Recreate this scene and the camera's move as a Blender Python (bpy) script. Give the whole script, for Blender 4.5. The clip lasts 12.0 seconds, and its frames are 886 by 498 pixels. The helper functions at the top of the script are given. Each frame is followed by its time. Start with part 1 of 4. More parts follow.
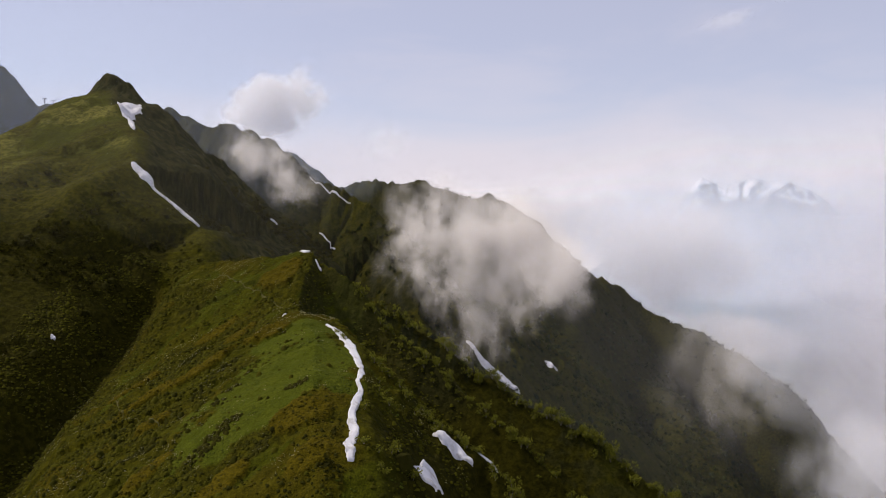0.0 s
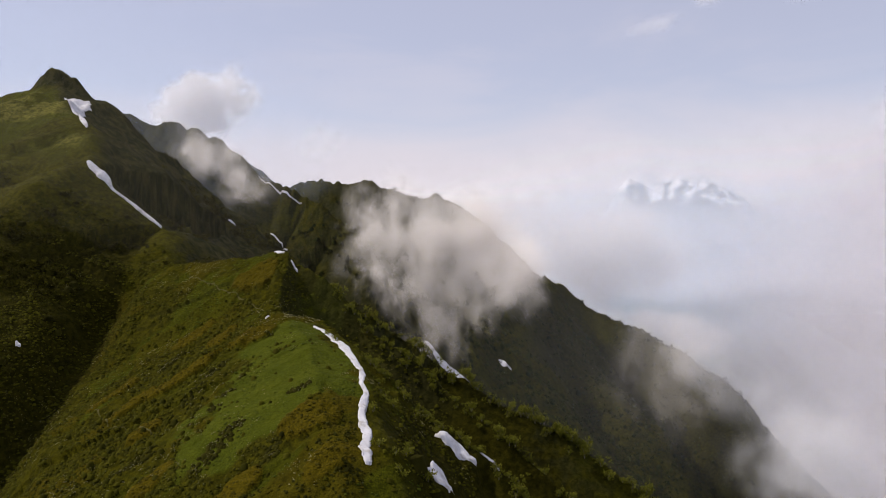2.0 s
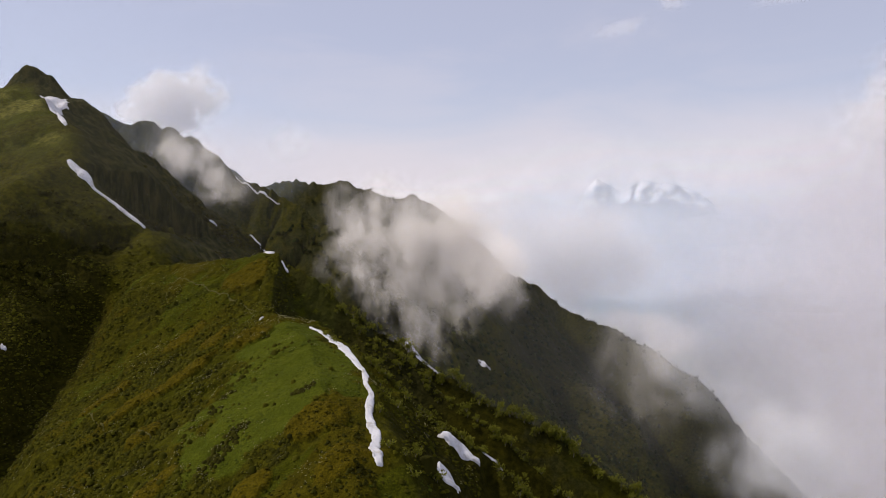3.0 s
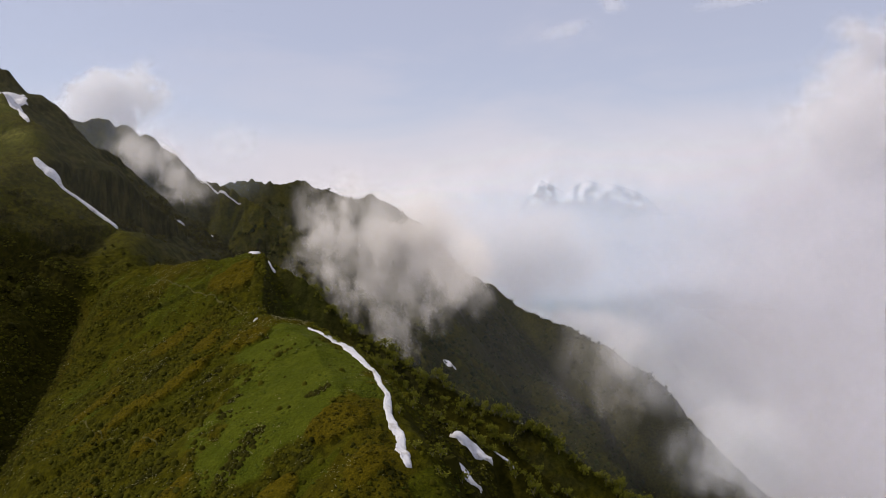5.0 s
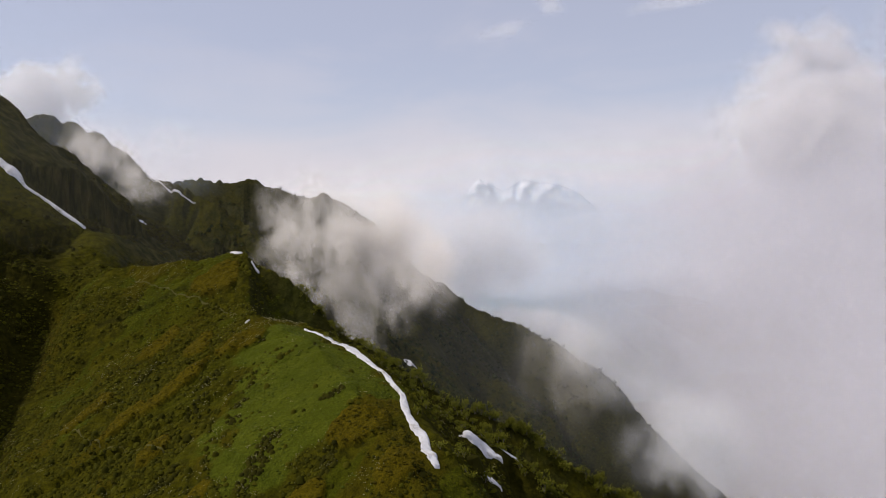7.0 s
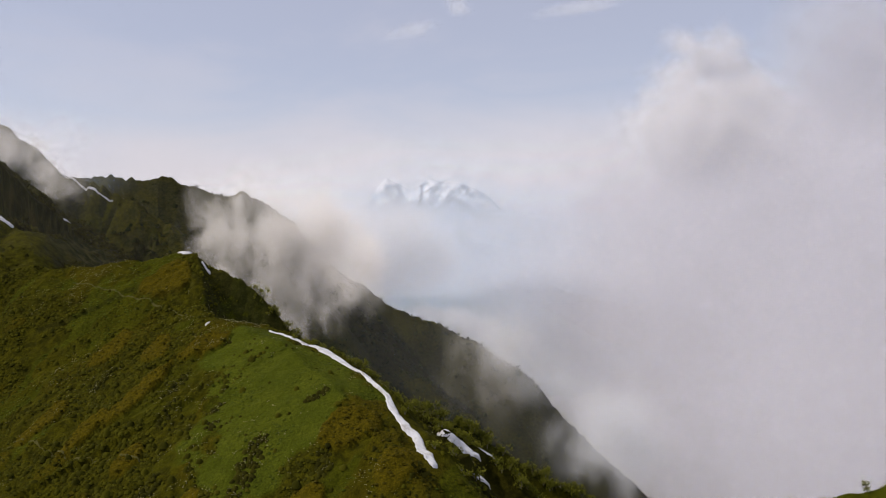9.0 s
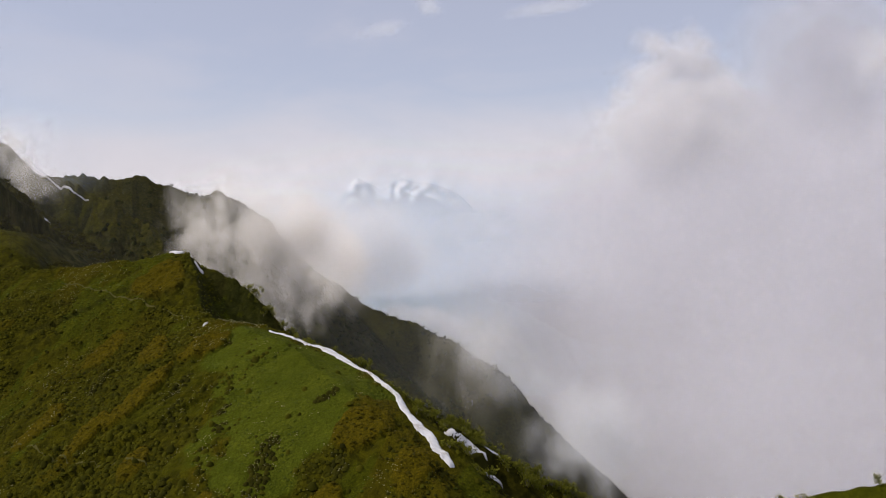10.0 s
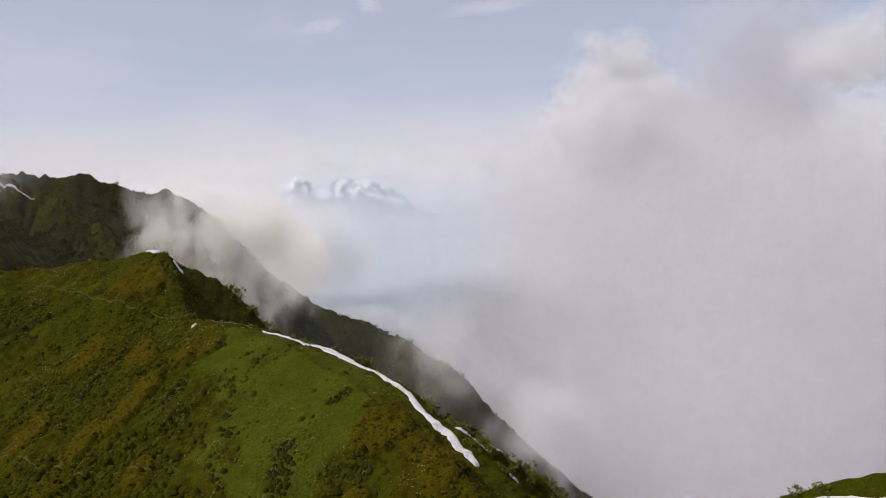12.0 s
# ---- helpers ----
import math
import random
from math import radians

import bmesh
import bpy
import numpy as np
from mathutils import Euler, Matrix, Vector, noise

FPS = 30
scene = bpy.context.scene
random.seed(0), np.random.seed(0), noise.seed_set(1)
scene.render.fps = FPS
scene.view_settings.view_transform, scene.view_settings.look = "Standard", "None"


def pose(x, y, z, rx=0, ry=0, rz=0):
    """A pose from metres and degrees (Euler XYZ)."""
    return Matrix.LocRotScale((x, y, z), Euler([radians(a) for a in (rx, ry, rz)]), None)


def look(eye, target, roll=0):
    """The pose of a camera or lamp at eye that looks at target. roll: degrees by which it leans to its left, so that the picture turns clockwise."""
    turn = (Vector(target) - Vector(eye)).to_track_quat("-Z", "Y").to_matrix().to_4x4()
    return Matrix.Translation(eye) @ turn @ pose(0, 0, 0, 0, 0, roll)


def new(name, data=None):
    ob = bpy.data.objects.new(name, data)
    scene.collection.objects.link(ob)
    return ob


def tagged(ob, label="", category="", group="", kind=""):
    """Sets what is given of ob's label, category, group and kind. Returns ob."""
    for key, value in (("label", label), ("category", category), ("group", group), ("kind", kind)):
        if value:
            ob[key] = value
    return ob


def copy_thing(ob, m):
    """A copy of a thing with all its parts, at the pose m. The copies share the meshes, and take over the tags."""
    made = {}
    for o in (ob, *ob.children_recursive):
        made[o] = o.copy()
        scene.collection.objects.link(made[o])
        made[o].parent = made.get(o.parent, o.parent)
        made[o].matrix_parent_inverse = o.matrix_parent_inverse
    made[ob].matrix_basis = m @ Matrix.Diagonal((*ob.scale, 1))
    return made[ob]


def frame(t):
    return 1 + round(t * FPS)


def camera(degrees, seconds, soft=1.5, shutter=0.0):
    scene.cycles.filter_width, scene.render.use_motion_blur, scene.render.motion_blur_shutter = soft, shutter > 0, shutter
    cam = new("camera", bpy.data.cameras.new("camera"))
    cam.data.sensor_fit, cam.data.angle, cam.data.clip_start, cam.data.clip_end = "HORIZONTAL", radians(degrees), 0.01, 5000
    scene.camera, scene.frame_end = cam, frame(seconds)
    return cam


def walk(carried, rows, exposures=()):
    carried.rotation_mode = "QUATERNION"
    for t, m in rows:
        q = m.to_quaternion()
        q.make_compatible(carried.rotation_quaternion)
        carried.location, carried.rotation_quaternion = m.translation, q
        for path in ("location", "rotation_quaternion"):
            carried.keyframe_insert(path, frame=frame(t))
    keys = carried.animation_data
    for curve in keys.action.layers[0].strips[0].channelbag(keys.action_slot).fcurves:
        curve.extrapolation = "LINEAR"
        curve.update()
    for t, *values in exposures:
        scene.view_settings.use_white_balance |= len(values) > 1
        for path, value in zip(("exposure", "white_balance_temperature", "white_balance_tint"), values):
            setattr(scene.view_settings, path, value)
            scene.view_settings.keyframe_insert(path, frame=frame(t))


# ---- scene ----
cam = camera(58.5, 12.0, 1.0)
PATH = [
    (0, (-2.345, -1.913, 398.295), (-2.351, 0.086, 398.218), -0.7),
    (0.5, (-6.239, -1.535, 398.258), (-6.195, 0.463, 398.181), -0.7),
    (1, (-10.138, -1.082, 398.226), (-10.047, 0.914, 398.148), -0.8),
    (1.5, (-14.036, -0.564, 398.202), (-13.905, 1.43, 398.125), -0.8),
    (2, (-17.937, -0.07, 398.17), (-17.767, 1.921, 398.092), -0.9),
    (2.5, (-21.774, 0.499, 398.121), (-21.565, 2.487, 398.044), -0.9),
    (3, (-25.57, 1.223, 398.043), (-25.319, 3.206, 397.966), -0.9),
    (5, (-40.056, 5.293, 397.681), (-39.662, 7.252, 397.603), -1.1),
    (5.5, (-43.728, 6.515, 397.721), (-43.3, 8.467, 397.641), -1.2),
    (6, (-47.397, 7.743, 397.759), (-46.93, 9.686, 397.678), -1.2),
    (6.5, (-51.067, 8.963, 397.81), (-50.561, 10.897, 397.727), -1.3),
    (7, (-54.828, 10.168, 397.87), (-54.279, 12.09, 397.786), -1.3),
    (9, (-69.77, 15.514, 398.154), (-68.994, 17.355, 398.064), -1.1),
    (9.5, (-73.299, 17.481, 398.104), (-72.487, 19.306, 398.013), -1.1),
    (10, (-76.635, 19.578, 398.014), (-75.788, 21.388, 397.921), -1.2),
    (10.5, (-79.792, 21.628, 397.93), (-78.895, 23.413, 397.834), -1.2),
    (11, (-82.728, 23.662, 397.861), (-81.768, 25.414, 397.763), -1.4),
    (11.5, (-85.387, 25.92, 397.779), (-84.405, 27.66, 397.679), -1.5),
    (12, (-87.942, 28.377, 397.738), (-86.958, 30.116, 397.637), -1.5),
]
walk(cam, [(t, look(eye, target, roll)) for t, eye, target, roll in PATH], [(0.0, 0.32, 6850, 16), (6.0, 0.22, 6850, 13.5), (12.0, 0.2, 6850, 12.5)])

# ---------- sky, sun ----------
SUN_AZ, SUN_EL = radians(-74), radians(50)      # measured from +y towards +x
scene.cycles.transparent_max_bounces = 256


class Nodes:
    """Short hand for building node trees."""

    def __init__(self, tree):
        self.tree = tree
        self.tree.nodes.clear()

    def add(self, kind, _props=None, **inputs):
        n = self.tree.nodes.new(kind)
        for k, v in (_props or {}).items():
            setattr(n, k, v)
        for k, v in inputs.items():
            key = int(k[1:]) if k[0] == "i" and k[1:].isdigit() else k.replace("_", " ")
            self.put(n.inputs[key], v)
        return n

    def put(self, socket, v):
        if isinstance(v, bpy.types.NodeSocket):
            self.tree.links.new(v, socket)
        elif v is not None:
            socket.default_value = v

    def math(self, op, a, b=0.0, c=None, clamp=False):
        n = self.add("ShaderNodeMath", {"operation": op, "use_clamp": clamp}, i0=a, i1=b)
        if c is not None:
            self.put(n.inputs[2], c)
        return n.outputs[0]

    def vmath(self, op, a, b=None, scale=None):
        n = self.add("ShaderNodeVectorMath", {"operation": op}, i0=a)
        if b is not None:
            self.put(n.inputs[1], b)
        if scale is not None:
            self.put(n.inputs["Scale"], scale)
        return n.outputs["Value"] if op in ("LENGTH", "DOT_PRODUCT", "DISTANCE") else n.outputs[0]

    def mix(self, f, a, b):
        n = self.add("ShaderNodeMix", {"data_type": "RGBA"}, i0=f)
        self.put(n.inputs[6], a if isinstance(a, bpy.types.NodeSocket) else (*a, 1.0))
        self.put(n.inputs[7], b if isinstance(b, bpy.types.NodeSocket) else (*b, 1.0))
        return n.outputs[2]

    def ramp(self, f, lo, hi):
        n = self.add("ShaderNodeMapRange", {"interpolation_type": "SMOOTHSTEP"}, i0=f, i1=lo, i2=hi)
        return n.outputs[0]

    def noise(self, vec, scale, detail=4.0, rough=0.55, warp=0.0):
        n = self.add("ShaderNodeTexNoise", None, Vector=vec, Scale=scale, Detail=detail, Roughness=rough, Distortion=warp)
        return n.outputs[0]


def make_world():
    w = bpy.data.worlds.new("sky")
    scene.world = w
    w.use_nodes = True
    n = Nodes(w.node_tree)
    sky = n.add("ShaderNodeTexSky", {"sky_type": "NISHITA", "sun_disc": False, "sun_elevation": SUN_EL,
                                     "sun_rotation": SUN_AZ, "altitude": 2000.0, "dust_density": 2.0})
    d = n.add("ShaderNodeTexCoord").outputs["Generated"]
    sep = n.add("ShaderNodeSeparateXYZ", None, i0=d)
    # soft haze that whitens the sky towards the horizon, and thin high cloud
    flat = n.vmath("MULTIPLY", d, (1.0, 1.0, 3.2))
    wisps = n.noise(flat, 3.1, 7.0, 0.58, 0.35)
    broad = n.noise(flat, 1.3, 3.0, 0.5)
    height = n.math("ADD", sep.outputs[2], n.math("MULTIPLY", n.math("SUBTRACT", wisps, 0.5), 0.14))
    low = n.math("SUBTRACT", 1.0, n.ramp(height, 0.045, 0.17))
    streak = n.math("MULTIPLY", n.ramp(n.math("ADD", wisps, n.math("MULTIPLY", n.math("SUBTRACT", broad, 0.5), 0.8)), 0.56, 0.85), 0.25)
    cover = n.math("MAXIMUM", n.math("MULTIPLY", low, 0.85), streak)
    colour = n.mix(0.5, sky.outputs[0], (6.9, 7.15, 8.8))
    colour = n.mix(cover, colour, (6.95, 6.8, 7.55))
    bg = n.add("ShaderNodeBackground", None, Color=colour, Strength=0.085)
    out = n.add("ShaderNodeOutputWorld", None, Surface=bg.outputs[0])


make_world()
sun_way = Vector((math.sin(SUN_AZ) * math.cos(SUN_EL), math.cos(SUN_AZ) * math.cos(SUN_EL), math.sin(SUN_EL)))
sun = new("sun", bpy.data.lights.new("sun", "SUN"))
sun.data.energy, sun.data.angle, sun.data.color = 2.5, radians(0.8), (1.0, 0.96, 0.89)
sun.matrix_world = look(sun_way * 1500, (0, 0, 0))


# ---------- noise for the land ----------
def lattice(ix, iy, seed):
    h = (ix.astype(np.int64) * 374761393 + iy.astype(np.int64) * 668265263 + seed * 974711) & 0xFFFFFFFF
    h = ((h ^ (h >> 13)) * 1274126177) & 0xFFFFFFFF
    return ((h ^ (h >> 16)) & 0xFFFFFF) / float(0xFFFFFF)


def value_noise(x, y, seed):
    ix, iy = np.floor(x), np.floor(y)
    fx, fy = x - ix, y - iy
    fx, fy = fx * fx * fx * (fx * (fx * 6 - 15) + 10), fy * fy * fy * (fy * (fy * 6 - 15) + 10)
    a, b = lattice(ix, iy, seed), lattice(ix + 1, iy, seed)
    c, d = lattice(ix, iy + 1, seed), lattice(ix + 1, iy + 1, seed)
    return (a + (b - a) * fx) * (1 - fy) + (c + (d - c) * fx) * fy


def fbm(x, y, size, octaves=4, seed=1, gain=0.5, ridged=False):
    """Noise in -1..1 whose largest waves are about size metres."""
    total, amp, norm, f = 0.0, 1.0, 0.0, 1.0 / size
    for i in range(octaves):
        c, s = math.cos(0.6 + i * 1.1), math.sin(0.6 + i * 1.1)
        v = value_noise((x * c - y * s) * f + 17.3 * i, (x * s + y * c) * f - 9.1 * i, seed + i) * 2 - 1
        if ridged:
            v = 1 - 2 * np.abs(v)
        total, norm = total + amp * v, norm + amp
        amp, f = amp * gain, f * 2.03
    return total / norm


def smooth(v, lo, hi):
    t = np.clip((v - lo) / (hi - lo), 0, 1)
    return t * t * (3 - 2 * t)


# ---------- the land: crests with the fall of the ground on either side ----------
# crest points x, y, z; then, for the left and the right of the line's way: slope near, reach of it, slope beyond
CRESTS = {
    "peak": ([(-188, 450, 420), (-172, 405, 463.5), (-160, 375, 457), (-136, 345, 438.5), (-129, 319, 421.5), (-98, 308, 397.5), (-90, 289, 385)],
             (0.55, 30, 1.05), (0.4, 30, 0.75)),
    "crag": ([(-177.5, 405.5, 468.6), (-174.5, 404, 471.2), (-170, 404, 470.4), (-166, 404, 467.2)], (0.3, 3.0, 1.6), (0.3, 3.0, 1.6)),
    "peak_shoulder": ([(-176, 392, 458), (-181, 374, 449), (-187, 357, 441.5), (-193, 325, 428), (-205, 280, 407), (-218, 230, 375)],
                      (0.16, 28, 0.88), (0.5, 60, 0.9)),
    "south_spur": ([(-150, 335, 418), (-168, 290, 408), (-172, 240, 392), (-178, 190, 372), (-185, 140, 345)],
                   (0.45, 62, 0.8), (0.4, 50, 0.5)),
    "hump": ([(-92, 284, 384.2), (-86, 274, 385), (-70, 269, 386.3), (-50, 263, 387.2)], (0.9, 40, 1.0), (0.7, 13, 1.1)),
    "hump_brow": ([(-36, 310, 352), (-50, 268, 386.8), (-47.5, 254, 386.2), (-48, 245, 383), (-48.5, 236, 376), (-47, 226, 371.8)], (0.2, 2, 2.2), (0.45, 40, 1.0)),
    "green_spur": ([(-47, 226, 371.5), (-42, 213, 372.6), (-34, 190, 370), (-30.5, 163, 365.6), (-26.5, 140, 357.6), (-19, 115, 343), (-12, 90, 320)],
                   (0.2, 11, 1.05), (0.4, 58, 1.15)),
    "rib_a": ([(-47, 259, 386.3), (-38, 254.5, 382.5), (-31, 251, 378), (-26, 247.5, 371.5), (-22.5, 245, 366), (-2, 232, 351.5), (18, 215, 336), (36, 204, 321), (70, 170, 285)], (0.9, 20, 1.0), (1.9, 10, 1.2)),
    "rib_b": ([(-22, 190, 364.5), (-12, 182, 357.5), (-3, 175, 351.5), (6, 173, 344.7), (13, 168, 338.5), (22, 158, 327), (35, 140, 305)], (0.8, 20, 1.0), (0.7, 20, 1.0)),
    "rib_c": ([(-60, 300, 376), (-29, 300, 367), (-5, 300, 349), (20, 290, 334), (43, 280, 322), (92, 258, 290), (150, 225, 245)],
              (0.75, 30, 0.9), (0.9, 30, 1.0)),
    "second": ([(-440, 900, 520), (-330, 680, 498), (-230, 575, 484), (-201, 570, 479), (-179, 570, 469), (-152, 570, 464.5), (-132, 568, 457), (-116, 562, 443.5),
                (-95, 555, 428.5), (-66, 545, 412.5), (-37, 526, 394.5), (-28, 490, 375), (-15, 440, 345), (0, 400, 315)], (0.8, 40, 0.8), (0.9, 80, 0.85), 5.5),
    "between": ([(-420, 860, 500), (-230, 810, 486), (-161, 800, 466), (-102, 800, 431), (-60, 800, 410)], (0.8, 40, 0.8), (0.8, 60, 0.9), 4.0),
    "third": ([(-150, 760, 422), (-81, 751, 434.9), (-30, 721, 433.8), (48, 715, 412.9), (82, 735, 392.5), (110, 765, 369.3), (142, 820, 343.3), (188, 868, 326), (225, 850, 291.4), (272, 825, 272.6),
               (326, 753, 233.1), (400, 680, 130)], (0.8, 60, 0.9), (1.12, 110, 0.7), 3.0),
    "third_spur": ([(50, 690, 392), (68, 620, 322), (68, 540, 290), (60, 470, 276), (75, 400, 260)], (0.95, 60, 0.85), (0.6, 50, 0.7)),
    "back": ([(-1100, 1150, 600), (-760, 1100, 650), (-616, 1100, 624), (-592, 1100, 598), (-569, 1100, 564), (-529, 1100, 560), (-440, 900, 529)],
             (0.8, 60, 0.8), (0.8, 60, 0.8), 12.0),
    "knoll": ([(140, 20, 353), (90, 50, 364), (62, 76, 362), (46, 104, 354), (32, 120, 344.5), (22, 130, 333)], (0.7, 20, 0.9), (0.6, 20, 0.9)),
}


# gullies: a line, its half width and its depth
GULLIES = [
    ([(-14, 206), (-4, 199), (8, 191), (26, 180)], 8, 11),
    ([(-20, 276), (0, 262), (22, 248), (48, 234)], 10, 12),
    ([(-104, 268), (-107, 240), (-109, 215), (-112, 180), (-114, 150)], 6.5, 9),
    ([(-60, 470), (-50, 430), (-30, 390)], 16, 10),
    ([(120, 700), (150, 640), (150, 560)], 22, 14),
    ([(210, 790), (235, 720), (240, 640)], 22, 12),
]


def crags(x, y, along, d):
    """Rounded rock towers on a crest, with ribs that run down from them."""
    tower = np.abs(value_noise(along / 15.0, along * 0 + 3.3, 201) - 0.5) * 2 - 0.5 + (np.abs(value_noise(along / 6.0, d / 40 + 7.1, 203) - 0.5) - 0.25) * 0.9
    rib = np.abs(value_noise(along / 24.0, d / 130, 205) - 0.5) * 2 - 0.5 + (np.abs(value_noise(along / 9.0, d / 60, 207) - 0.5) - 0.25) * 0.9
    near = np.exp(-d / 10)
    return tower * near + rib * (1 - near) * np.exp(-d / 160) * 1.6


def crest_height(x, y, points, left, right, jag=0.0):
    best, along, run = np.full(x.shape, 1e9), np.zeros(x.shape), 0.0
    zc, side = np.zeros(x.shape), np.ones(x.shape)
    for (ax, ay, az), (bx, by, bz) in zip(points, points[1:]):
        dx, dy = bx - ax, by - ay
        t = np.clip(((x - ax) * dx + (y - ay) * dy) / (dx * dx + dy * dy), 0, 1)
        ox, oy = x - (ax + t * dx), y - (ay + t * dy)
        d = ox * ox + oy * oy
        m = d < best
        best = np.where(m, d, best)
        zc = np.where(m, az + t * (bz - az), zc)
        along = np.where(m, run + t * math.hypot(dx, dy), along)
        run += math.hypot(dx, dy)
        side = np.where(m, np.where(dx * oy - dy * ox > 0, 1.0, 0.0), side)
    d = np.sqrt(best)
    zc = zc + jag * crags(x, y, along, d) if jag else zc

    def fall(k):
        near, reach, far = k
        return near * np.minimum(d, reach) + far * np.maximum(d - reach, 0)
    blend = smooth(side * 2 - 1, -1, 1)
    return zc - (blend * fall(left) + (1 - blend) * fall(right)), d


def land(x, y, detail=True):
    """Height of the ground."""
    x, y = np.asarray(x, float), np.asarray(y, float)
    wx = x + fbm(x, y, 60, 3, 41) * 5
    wy = y + fbm(x, y, 60, 3, 51) * 5
    k = np.clip((y - 300) / 80, 0, 1)
    wx, wy = x + (wx - x) * k, y + (wy - y) * k
    hs = np.stack([crest_height(wx, wy, *c)[0] for c in CRESTS.values()])
    far = np.hypot(x, y - 300)
    base = 20 - 0.12 * np.clip(far - 500, 0, 1500) + fbm(x, y, 500, 3, 5) * 60
    hs = np.concatenate([hs, base[None]])
    top = hs.max(0)
    width = 2.2
    z = top + width * np.log(np.exp((hs - top) / width).sum(0)) - width * 0.3
    for line, half, depth in GULLIES:
        d = crest_height(x, y, [(a, b, 0.0) for a, b in line], (1, 1, 1), (1, 1, 1))[1]
        z = z - depth * np.exp(-(d / half) ** 2)
    if detail:
        z = z + roughness(x, y)
    return z


def heath_grain(x, y):
    """Patches drawn out along the slope of the green spur."""
    u, v = 0.65 * x + 0.75 * y, -0.75 * x + 0.65 * y
    return fbm(u / 2.3, v, 13, 4, 61, 0.55)


LAWN = [(-37, 213), (-27, 193), (-23.5, 163), (-30, 158), (-42, 151.5), (-56, 146), (-58, 162), (-51, 188), (-48, 205)]
# mats of heath and clumps of scrub on the spur: x, y, half length, half width, degrees
MATS = [(-49.8, 207.5, 5.6, 5.2, 0), (-60, 218, 9, 3.4, 85), (-55, 250, 8, 7, 80), (-31, 152, 7.2, 4.2, 20), (-26.3, 139.5, 5.5, 3.4, 45),
        (-68, 173, 5.5, 2.6, 60), (-66, 196, 11, 3.0, 50), (-76, 190, 8, 2.6, 55), (-70, 232, 8, 4.0, 60), (-84, 205, 8, 3.0, 55), (-44, 139, 5, 3, 40), (-62, 150, 6, 2.6, 50)]
CLUMPS = [(-48.6, 154.5, 7.0, 1.7, 57), (-34, 164, 2.4, 1.2, 10), (-37.5, 146.5, 3.0, 1.4, 60), (-53, 171, 2.2, 0.9, 50), (-51, 177, 1.8, 0.9, 40), (-45.5, 204.5, 1.2, 0.9, 0),
          (-60, 184, 4.5, 1.2, 55), (-57, 195, 3.5, 1.2, 50), (-72, 214, 5, 1.4, 55), (-66, 160, 5, 1.3, 50)]


def spur_meadow(x, y):
    """The bare grassy back of the green spur, next to its crest."""
    inside, best = np.zeros(x.shape, bool), np.full(x.shape, 1e9)
    for (ax, ay), (bx, by) in zip(LAWN, LAWN[1:] + LAWN[:1]):
        dx, dy = bx - ax, by - ay
        t = np.clip(((x - ax) * dx + (y - ay) * dy) / (dx * dx + dy * dy), 0, 1)
        best = np.minimum(best, np.hypot(x - ax - t * dx, y - ay - t * dy))
        inside ^= ((ay > y) != (by > y)) & (x < ax + (y - ay) * dx / (dy + 1e-9))
    return smooth(np.where(inside, best, -best) + fbm(x, y, 9, 4, 67, 0.6) * 8.5, -1.6, 2.2)


def blots(x, y, spots, seed):
    out = np.zeros(x.shape)
    wave = fbm(x, y, 6, 3, seed) * 0.42
    for cx, cy, a, b, turn in spots:
        c, s = math.cos(math.radians(turn)), math.sin(math.radians(turn))
        u, v = (x - cx) * c + (y - cy) * s, (y - cy) * c - (x - cx) * s
        out = np.maximum(out, smooth(1 - np.hypot(u / a, v / b) + wave, 0.0, 0.10))
    return out


def heath_mats(x, y):
    u, v = 0.65 * x + 0.75 * y, -0.75 * x + 0.65 * y
    a = fbm(u / 1.7, v, 10, 3, 71, 0.5) + fbm(x, y, 40, 2, 79) * 0.35
    return np.maximum(smooth(a, 0.13, 0.18) * (1 - spur_meadow(x, y)) * 0.5, blots(x, y, MATS, 73))


